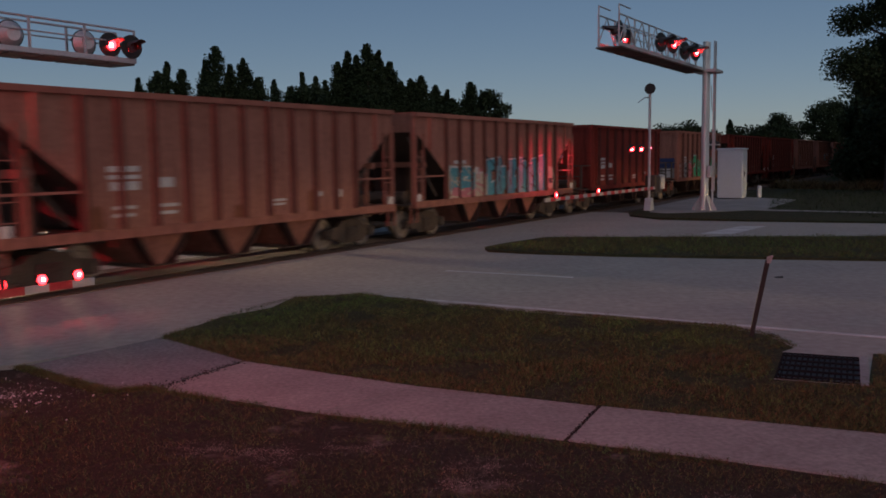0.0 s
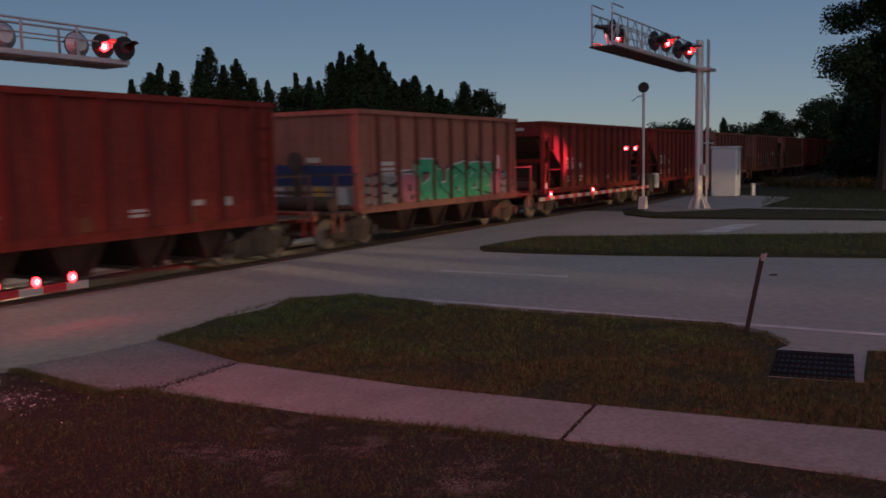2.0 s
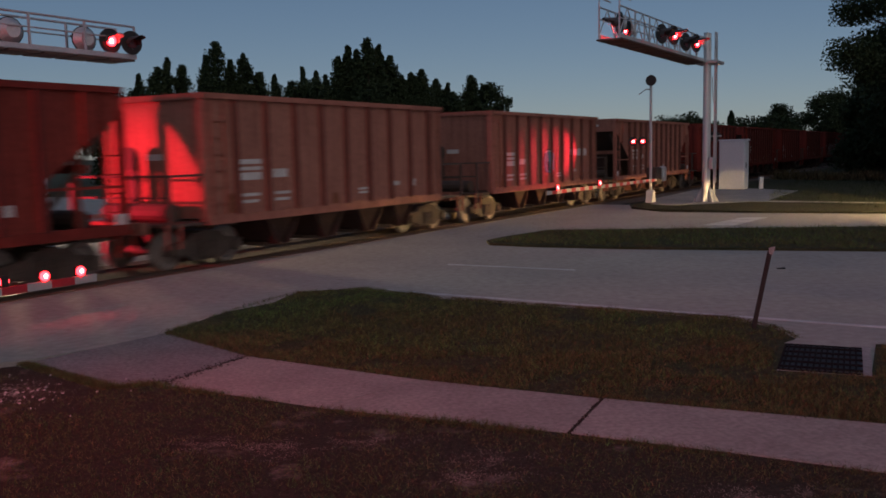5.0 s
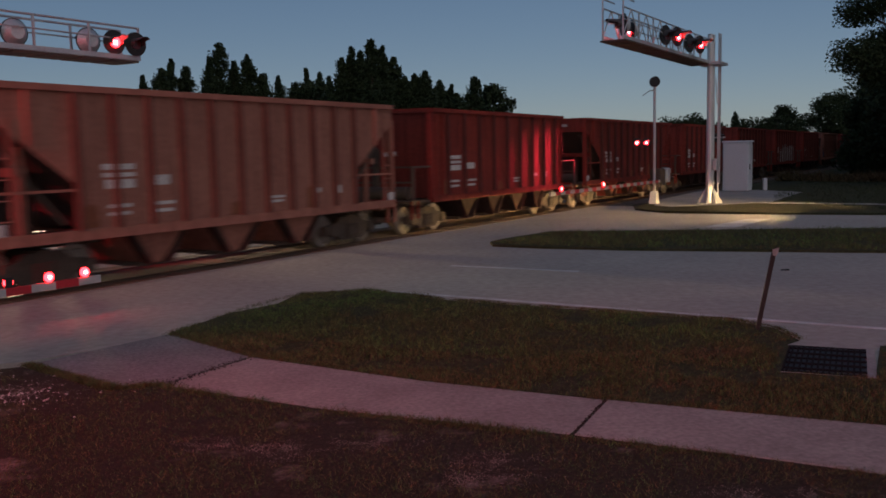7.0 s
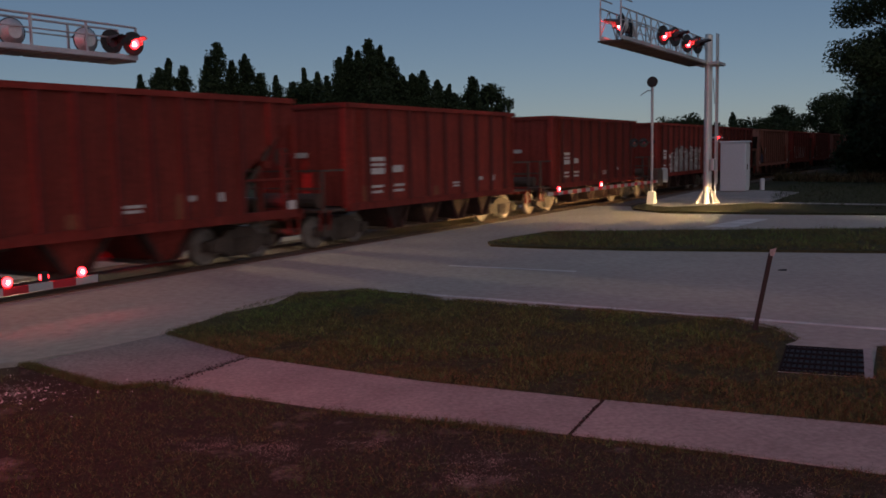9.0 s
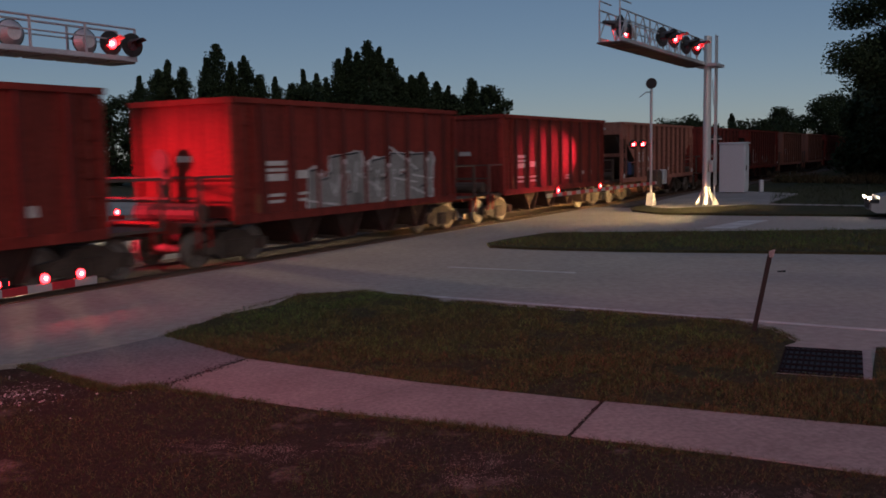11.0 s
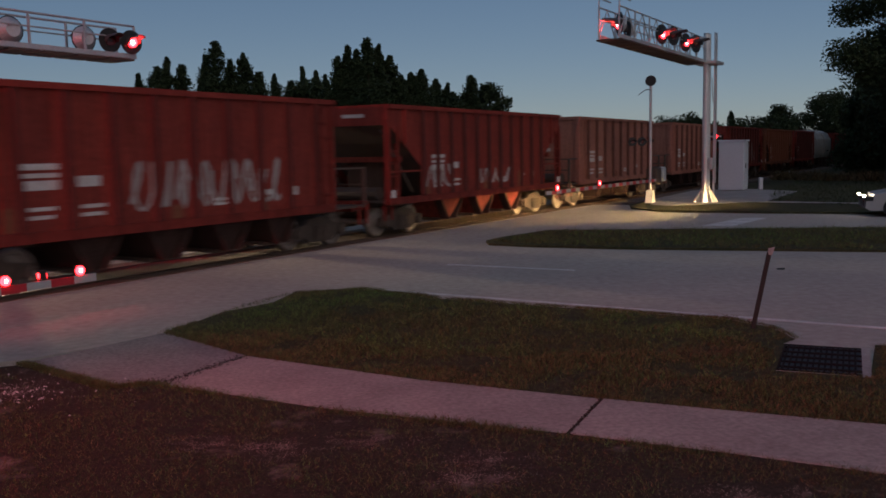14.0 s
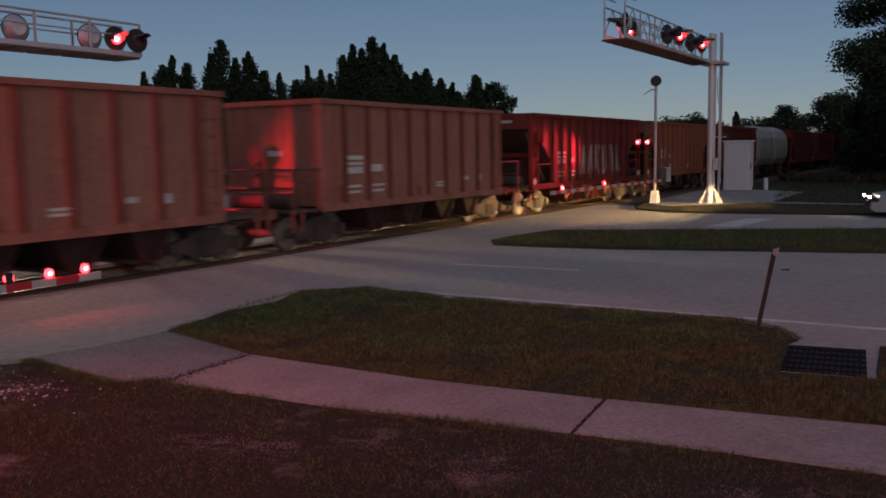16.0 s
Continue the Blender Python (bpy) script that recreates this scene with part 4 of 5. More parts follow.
# ---- crossing signals ----
def flasher(parent, place, turn, size=0.3, lit=None, name="flasher"):
    """Round black target with hood; its lens drum is a part of its own. place and turn in the parent's space; it faces local -y."""
    g = G()
    seg = 22
    ring = [(size * math.cos(k * 2 * math.pi / seg), size * math.sin(k * 2 * math.pi / seg)) for k in range(seg)]
    inner = [(x * 0.48, z * 0.48) for x, z in ring]
    vs = [(x, 0.0, z) for x, z in ring] + [(x, 0.0, z) for x, z in inner] + [(x, 0.025, z) for x, z in ring] + [(x, 0.025, z) for x, z in inner]
    fs = []
    for j in range(seg):
        q = (j + 1) % seg
        fs += [(j, q, seg + q, seg + j), (2 * seg + j, 3 * seg + j, 3 * seg + q, 2 * seg + q), (j, 2 * seg + j, 2 * seg + q, q)]
    g.add(vs, fs)
    # hood over the upper half
    hv, hf = [], []
    for k in range(13):
        a = math.pi * (k / 12) * 1.2 - 0.1 * math.pi
        for y in (0.0, -size * (1.5 if 2 < k < 10 else 0.6)):
            hv.append((0.5 * size * math.cos(a), y, 0.5 * size * math.sin(a)))
    hf = [(2 * k, 2 * k + 2, 2 * k + 3, 2 * k + 1) for k in range(12)]
    ob = part(name, g, "black", parent, "black round signal target with hood")
    part("hood", G().add(hv, hf), "hood", ob)
    part("housing", G().tube((0, 0.027, 0), (0, 0.2, 0), 0.94 * size, 20, 0.5 * size), "galvanised", ob, "pale round lamp housing")
    ob.matrix_basis = Matrix.Translation(place) @ pose(0, 0, 0, 0, 0, turn)
    lens = part("lens", G().tube((0, -0.03, 0), (0, 0.0, 0), 0.46 * size, 20), "red_glow" if lit else "dark_lens", ob, "glowing red lens" if lit else "dark red lens")
    return ob


FLASH, SHUTTERS = [], []


def lit_flasher(parent, place, turn, size, side):
    """One target with a glowing lamp that turns outwards when its side is lit."""
    ob = flasher(parent, place, turn, size)
    drum = part("lamp_drum", G().tube((0, -0.055, 0), (0, -0.035, 0), 0.45 * size, 20), "red_glow", ob, "glowing red signal lamp")
    core = part("lamp_core", G().tube((-0.03 * size, -0.065, -0.05 * size), (-0.03 * size, -0.057, -0.05 * size), 0.19 * size, 12), "core_glow", ob, "bright core of the signal lamp")
    FLASH.extend([(drum, side), (core, side)])


def flash_pair(parent, place, turn, size, gap, which, together=False):
    """Two targets side by side, whose lamps light by turns or together."""
    t = radians(turn)
    for k in (-1, 1):
        p = Vector(place) + Vector((math.cos(t), math.sin(t), 0)) * gap / 2 * k
        lit_flasher(parent, p, turn, size, which if together else k * which)


def truss_arm(parent, x0, x1, y, z0, z1, braced=True):
    """Cantilever walkway: two lower chords with a grated deck, one hand rail each side and bracing."""
    for yy in (y - 0.35, y + 0.35):
        part("chord", G().box(x0, x1, yy - 0.04, yy + 0.04, z0, z0 + 0.12), "galvanised", parent)
        part("top_rail", G().tube((x0, yy, z1), (x1, yy, z1), 0.03), "galvanised", parent)
        part("mid_rail", G().tube((x0, yy, z0 + (z1 - z0) * 0.62), (x1, yy, z0 + (z1 - z0) * 0.62), 0.02, 6), "galvanised", parent)
        n = max(2, int(abs(x1 - x0) / 1.5))
        for i in range(n + 1):
            x = x0 + (x1 - x0) * i / n
            part("post", G().box(x - 0.025, x + 0.025, yy - 0.025, yy + 0.025, z0, z1), "galvanised", parent)
            if braced and i < n:
                xn = x0 + (x1 - x0) * (i + 1) / n
                part("brace", G().tube((x, yy, z0 + 0.1), ((x + xn) / 2, yy, z1), 0.02, 6), "galvanised", parent)
                part("brace", G().tube(((x + xn) / 2, yy, z1), (xn, yy, z0 + 0.1), 0.02, 6), "galvanised", parent)
    n = int(abs(x1 - x0) / 0.9)
    for i in range(n):
        a = x0 + (x1 - x0) * i / n
        part("deck_plate", G().box(a, a + 0.82 * (1 if x1 > x0 else -1), y - 0.45, y + 0.45, z0 - 0.07, z0 - 0.02), "dark_steel", parent)


def build_signals():
    # far cantilever over the far lanes
    c = thing("signal_cantilever", "galvanised cantilever mast with red crossing flashers", "crossing signal", m=along(39.98, 5.06))
    for x in (-0.16, 0.16):
        part("mast", G().tube((x, 0, 0.04), (x, 0, 7.3), 0.14, 14, 0.12), "galvanised", c, smooth=False)
    for k in range(8):
        a = k * math.pi / 4
        part("base_fin", G().prism([(0.1, 0), (0.55, 0), (0.5, 0.12), (0.12, 0.75)], -0.02, 0.02), "galvanised", c).matrix_basis = pose(0, 0, 0.06, 0, 0, math.degrees(a))
    g = G()
    ladder(g, 0.1, -0.3, 0.9, 7.35, 0.3)
    part("ladder", g, "galvanised", c)
    part("collar", G().box(-0.4, 0.9, -0.5, 0.5, 6.0, 6.12), "galvanised", c)
    truss_arm(c, -11.0, 0.2, 0.45, 6.08, 7.1)
    for yy in (0.1, 0.8):
        part("end_rail", G().tube((-11.0, yy, 7.1), (-11.0, yy, 7.42), 0.025, 6).tube((-11.0, yy, 7.4), (-9.9, yy, 7.4), 0.025, 6), "galvanised", c)
    part("junction_box", G().soft_box(-0.3, 0.0, -0.34, -0.16, 1.5, 2.0, 0.03), "galvanised", c)
    part("cable", G().tube((0.85, 0.0, 5.5), (1.1, 0.0, 4.4), 0.02), "galvanised", c)
    for x in (-3.0, -6.2):
        flash_pair(c, (x, -0.1, 6.62), -18, 0.36, 0.75, -1)
    lit_flasher(c, (-10.3, 0.35, 6.62), -142, 0.38, 1)
    lit_flasher(c, (-9.5, 0.35, 6.5), -142, 0.36, -1)
    # far gate with its mast
    p = thing("gate_mast", "galvanised signal mast with bell and gate machine", "crossing gate", m=along(39.22, 2.82))
    part("mast", G().tube((0, 0, 0.04), (0, 0, 5.2), 0.06, 12), "galvanised", p)
    part("bell", G().tube((0.1, 0.04, 5.38), (-0.1, -0.04, 5.38), 0.23, 18), "black", p, "dark round crossing bell")
    part("side_arm", G().tube((0, 0, 5.0), (-0.7, 0, 4.97), 0.025).tube((-0.7, 0, 4.97), (-1.6, 0, 4.72), 0.02), "galvanised", p)
    part("base", G().prism([(0.1, 0.05), (0.3, 0.05), (0.1, 0.6), (-0.1, 0.6), (-0.3, 0.05), (-0.1, 0.05)], -0.15, 0.15), "galvanised", p)
    part("gate_machine", G().soft_box(0.0, 0.75, -0.28, 0.2, 0.85, 1.6, 0.05), "truck_steel", p, "grimy dark gate machine")
    part("gate_link", G().tube((0.3, 0, 1.3), (1.5, 0, 1.1), 0.04).tube((0.3, 0, 1.0), (1.5, 0, 1.0), 0.04), "dark_steel", p)
    part("counterweight", G().soft_box(1.4, 1.85, -0.18, 0.1, 0.95, 1.6, 0.05), "galvanised", p)
    flash_pair(p, (-0.45, 0.45, 2.75), -55, 0.2, 0.42, -1, True)
    part("cross_arm", G().tube((0, 0, 2.75), (-0.4, 0.48, 2.75), 0.025), "dark_steel", p)
    # added plate, no part of the mast: it interrupts the red spot's beam
    shade = part("flasher_shade", G().soft_box(-0.005, 0.005, -0.055, 0.055, -0.055, 0.055, 0.002), "black", p, "added black turning shutter that blinks the back lamp beam")
    shade.matrix_parent_inverse = Matrix.Translation((-0.738, -0.326, 2.786))
    SHUTTERS.append(shade)
    rear = thing("signal_post", "grey signal post with a red flasher", "crossing signal", m=along(44.1, 4.4))
    part("mast", G().tube((0, 0, 0.02), (0, 0, 3.1), 0.05, 10), "galvanised", rear)
    part("cross_arm", G().tube((-0.3, 0.25, 2.95), (0.3, -0.25, 2.95), 0.03, 8), "galvanised", rear)
    lit_flasher(rear, (0.15, 0.02, 2.95), -40, 0.26, 1)
    striped(p, (0, -0.23, 1.05), -11.9, 1.0, (-11.0, -7.0))
    near = thing("gate_mast", "near crossing gate mast with red flashers", "crossing gate", m=along(-3.4, 2.8))
    part("mast", G().tube((0, 0, 0.0), (0, 0, 5.2), 0.07, 12), "galvanised", near)
    part("gate_machine", G().soft_box(-0.8, -0.2, -0.3, 0.3, 0.3, 1.2, 0.05), "galvanised", near)
    flasher(near, (-0.4, -0.2, 4.6), 75, 0.3)
    flasher(near, (0.0, -0.6, 4.6), 75, 0.3)
    # unseen mast, its place assumed to suit the red spot on wagon ends
    beyond = thing("gate_mast", "assumed crossing gate mast beyond the track with red flashers", "crossing gate", m=along(4.3, -8.8))
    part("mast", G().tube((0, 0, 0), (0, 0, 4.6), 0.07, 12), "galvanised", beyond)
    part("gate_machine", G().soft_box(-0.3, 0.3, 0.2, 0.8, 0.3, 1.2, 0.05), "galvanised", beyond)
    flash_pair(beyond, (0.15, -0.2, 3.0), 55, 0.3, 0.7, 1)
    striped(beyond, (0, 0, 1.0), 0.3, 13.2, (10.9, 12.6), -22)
    # the near gate's arm reaches into the view, its mast stands outside
    striped(near, (13.15, 0, 0.55), 0.0, -12.6, (-0.3, -0.95, -1.6))
    # cantilever on the far side of the track, over the near lanes
    n = thing("signal_cantilever", "galvanised cantilever walkway with round crossing flashers", "crossing signal", m=along(16.95, -4.5))
    truss_arm(n, -14.0, 0.0, 0.0, 5.06, 5.9, False)
    part("mast", G().tube((-14, 0, 0.0), (-14, 0, 6.2), 0.14, 14), "galvanised", n)
    flash_pair(n, (-0.5, -0.42, 5.47), -8, 0.31, 0.62, 1)
    for x in (-1.4, -3.45, -4.2):
        flasher(n, (x, -0.1, 5.47), 172, 0.33)
    # equipment cabinet on its slab
    cab = thing("equipment_cabinet", "pale grey steel signal equipment cabinet on a slab", "cabinet", m=pose(15.47, 49.78, 0.06, 0, 0, -28))
    part("body", G().soft_box(0, 1.35, 0, 1.3, 0.05, 2.7, 0.04), "cabinet", cab)
    part("door", G().box(1.354, 1.38, 0.1, 1.2, 0.2, 2.55), "cabinet", cab)
    part("roof", G().soft_box(-0.06, 1.44, -0.06, 1.36, 2.68, 2.76, 0.03), "cabinet", cab)
    part("handle", G().box(1.38, 1.42, 0.2, 0.28, 1.2, 1.5), "black", cab)
    tagged(part("junction_box", G().soft_box(18.0, 18.22, 50.5, 50.72, 0.05, 0.72, 0.03), "cabinet"), "small grey junction box beside the cabinet", "junction box")
    tagged(part("marker", G().tube((26.8, 68.9, -0.05), (26.85, 68.9, 0.55), 0.09, 8, 0.06), "white_tape"), "small white marker post in the grass", "marker")


def striped(mast, place, x0, x1, lamps, swing=0.0):
    arm = part("gate_arm", G().box(min(x0, x1), max(x0, x1), -0.022, 0.022, -0.05, 0.05), "galvanised", mast, "lowered striped red and white gate arm")
    arm.location, arm.rotation_euler = place, (0, 0, radians(swing))
    n = max(1, int(abs(x1 - x0) / 0.41))
    for i in range(n):
        a, b = x0 + (x1 - x0) * i / n, x0 + (x1 - x0) * (i + 1) / n
        part("stripe", G().box(min(a, b), max(a, b), -0.03, 0.03, -0.06, 0.06), "white_tape" if i % 2 == 0 else "red_tape", arm)
    for i, x in enumerate(lamps):
        part("lamp_housing", G().box(x - 0.06, x + 0.06, 0.0, 0.06, 0.06, 0.22), "black", arm)
        lamp = part("lamp", G().tube((0, -0.045, 0), (0, -0.005, 0), 0.075, 14), "red_glow", arm, "glowing red gate lamp")
        lamp.matrix_parent_inverse = Matrix.Translation((x, 0.0, 0.14))
        core = part("lamp_core", G().tube((0, -0.05, 0), (0, -0.046, 0), 0.030, 12), "core_glow", arm, "bright core of the gate lamp")
        core.matrix_parent_inverse = Matrix.Translation((x, 0.0, 0.14))
        if i and len(lamps) > 2:
            FLASH.extend([(lamp, 1 if i == 2 else -1), (core, 1 if i == 2 else -1)])


# ---- small things ----
def build_small():
    grate = thing("storm_drain", "rusty iron storm drain grate in the verge", "drain", m=Matrix())
    a, b, d, c = (Vector(p) for p in ((3.7, 9.75), (4.51, 9.4), (4.28, 11.02), (5.26, 10.86)))
    c = b + (d - a)

    def quad(u0, u1, v0, v1):
        f = lambda u, v: tuple(a + (b - a) * u + (d - a) * v)
        return [f(u0, v0), f(u1, v0), f(u1, v1), f(u0, v1)]
    # solid black block up to the bars stands in for the hollow's darkness
    part("pit", G().prism(quad(0, 1, 0, 1), -0.3, 0.003, "z"), "black", grate)
    for q in (quad(0.98, 1.08, -0.04, 1.04),):
        part("frame", G().prism(q, -0.15, 0.016, "z"), "old_concrete", grate)
    for q in (quad(0.0, 0.03, 0.0, 1.0), quad(0.03, 0.98, 0.0, 0.02), quad(0.03, 0.98, 0.98, 1.0)):
        part("rim", G().prism(q, -0.05, 0.012, "z"), "iron", grate)
    part("earth_edge", G().prism(quad(-0.14, -0.002, -0.08, 1.02), -0.1, 0.006, "z"), "turf", grate)
    for i in range(13):
        part("bar", G().prism(quad(0.05 + i * 0.07, 0.075 + i * 0.07, 0.02, 0.98), -0.05, 0.012, "z"), "iron", grate)
    for i in range(5):
        part("cross_bar", G().prism(quad(0.02, 0.98, 0.1 + i * 0.19, 0.14 + i * 0.19), -0.04, 0.016, "z"), "iron", grate)
    post = thing("marker_post", "leaning dark marker post with pale reflector top", "post", m=pose(4.24, 12.04, 0.0, 0, 10.5, -10))
    part("stake", G().box(-0.028, 0.028, -0.02, 0.02, -0.1, 1.06), "post", post)
    part("reflector", G().prism([(-0.01, 1.03), (0.04, 1.03), (0.052, 1.15), (-0.03, 1.11)], -0.027, -0.021), "old_concrete", post)
    tagged(part("debris", G().tube((6.75, 17.9, 0.0), (6.9, 17.84, 0.02), 0.02, 6), "black"), "small dark scrap lying on the road", "debris")


def vehicle(name, label, m, paint, lamp):
    """Saloon car, nose at local -x."""
    car = thing(name, label, "car", m=m)
    prof = [(0.0, 0.32), (0.02, 0.55), (0.24, 0.56), (0.26, 0.78), (1.15, 0.95), (2.0, 1.42), (3.3, 1.44), (4.1, 1.02), (4.45, 0.95), (4.5, 0.4), (4.3, 0.25), (0.15, 0.22)]
    g = G()
    vs = []
    for y, k in ((-0.88, 0.97), (-0.78, 1.0), (0.78, 1.0), (0.88, 0.97)):
        vs += [(x, y * (0.82 if z > 1.1 else 1.0), z * k) for x, z in prof]
    n = len(prof)
    fs = [tuple(range(n)), tuple(range(3 * n, 4 * n))]
    for i in range(3):
        fs += [(i * n + j, i * n + (j + 1) % n, (i + 1) * n + (j + 1) % n, (i + 1) * n + j) for j in range(n)]
    part("body", g.add(vs, fs), paint, car)
    part("windscreen", G().add([(1.2, -0.7, 0.98), (1.2, 0.7, 0.98), (1.96, 0.6, 1.39), (1.96, -0.6, 1.39)], [(0, 1, 2, 3)]), "glass", car).location = (-0.03, 0, 0.03)
    for y in (-1, 1):
        part("side_window", G().prism([(1.45, 1.0), (2.02, 1.36), (3.2, 1.37), (3.8, 1.02)], 0.83 * y - 0.01, 0.83 * y + 0.01), "glass", car)
        for x in (0.85, 3.55):
            w = part("wheel", G().tube((x, 0.72 * y, 0.31), (x, 0.9 * y, 0.31), 0.31, 20), "tyre", car)
            part("rim", G().tube((x, 0.89 * y, 0.31), (x, 0.91 * y, 0.31), 0.19, 14), "galvanised", w)
        yc = 0.62 * y
        # black plates added to shape the beam: flat, and narrower on one side
        part("headlight_bezel", G().box(-0.04, 0.24, yc - 0.2, yc + 0.2, 0.631, 0.675).box(-0.04, 0.24, yc - 0.2, yc + 0.2, 0.565, 0.598).box(-0.04, 0.24, yc - 0.22, yc - 0.12, 0.565, 0.675)
             .box(0.09, 0.24, yc + 0.2, yc + 0.22, 0.565, 0.675).box(0.24, 0.26, yc - 0.2, yc + 0.2, 0.565, 0.675), "black", car)
        part("headlight", G().box(0.22, 0.235, yc - 0.08, yc + 0.06, 0.622, 0.628), lamp, car, "glowing white headlight")
        part("headlight_lens", G().box(-0.05, 0.0, yc - 0.19, yc + 0.19, 0.68, 0.745), "dim_glow", car, "lit upper headlight lens")
    part("grille", G().box(-0.02, 0.02, -0.4, 0.4, 0.36, 0.55), "black", car)
    return car


# ---- trees ----
def tree(place, height, width, kind, seed, name="tree", label="", low=0.2, count=2600, leaf=None):
    rnd = random.Random(seed)
    t = thing(name, label, "tree", "trees along the horizon", m=pose(*place))
    g = G()
    lean = (rnd.uniform(-0.02, 0.02), rnd.uniform(-0.02, 0.02))
    g.tube((0, 0, 0), (lean[0] * height, lean[1] * height, height * 0.55), width * 0.035 + 0.1, 8, width * 0.02 + 0.05)
    g.tube((lean[0] * height, lean[1] * height, height * 0.55), (lean[0] * height, lean[1] * height, height * 0.95), width * 0.02 + 0.05, 6, 0.02)
    # clumps: centres along limbs, leaves round each
    clumps = []
    n = {"spire": 46, "round": 30, "pine": 28, "broad": 36}[kind]
    for i in range(n):
        q = low + (1 - low) * (i + rnd.random()) / n
        if kind == "spire":
            prof = min(1.0, ((1 - q) * 2.6) ** 0.75)
            r = width / 2 * prof * rnd.uniform(0.1, 0.95)
            size = (0.06 + 0.26 * prof) * width * rnd.uniform(0.7, 1.3)
        elif kind == "pine":
            r = width / 2 * (1.05 - 0.55 * q) * rnd.uniform(0.25, 1.05)
            size = 0.125 * width * rnd.uniform(0.7, 1.2)
        else:
            e = 2 * (q - low) / (1 - low) - 1
            r = width / 2 * math.sqrt(max(0.05, 1 - e * e * 0.9)) * rnd.uniform(0.35, 1.0)
            size = 0.2 * width * rnd.uniform(0.7, 1.2)
        a = rnd.uniform(0, 6.28)
        c = Vector((r * math.cos(a), r * math.sin(a), q * height - size * 0.3))
        clumps.append((c, size))
        if kind != "spire" or i % 3 == 0:
            g.tube((lean[0] * c.z, lean[1] * c.z, max(0.1 * height, c.z - r * 0.55)), c, 0.035 + 0.006 * width, 5, 0.015)
    rs = np.random.RandomState(seed)
    pick = rs.randint(len(clumps), size=count)
    mid = np.array([tuple(c) for c, _ in clumps])[pick]
    size = np.array([q for _, q in clumps])[pick][:, None] * 0.48
    p = mid + np.clip(rs.normal(size=(count, 3)), -1.7, 1.7) * size * (1, 1, 1.5 if kind == "spire" else 0.72 if kind == "pine" else 0.75)
    u = rs.normal(size=(count, 3)) * (1, 1, 0.6)
    u /= np.linalg.norm(u, axis=1)[:, None]
    w = np.cross(u, rs.normal(size=(count, 3)))
    w /= np.linalg.norm(w, axis=1)[:, None]
    s = (leaf or 0.16) * rs.uniform(0.6, 1.5, (count, 1))
    v = np.stack([p - u * s, p + u * s, p + w * s * 1.2], 1).reshape(-1, 3)
    f = np.arange(count * 3).reshape(-1, 3)
    part("trunk", g, "bark", t)
    me = bpy.data.meshes.new("crown")
    me.from_pydata(v.tolist(), [], f.tolist())
    me.materials.append(M["pine_leaf" if kind == "pine" else "leaf"])
    part("crown", me, "", t)
    return t


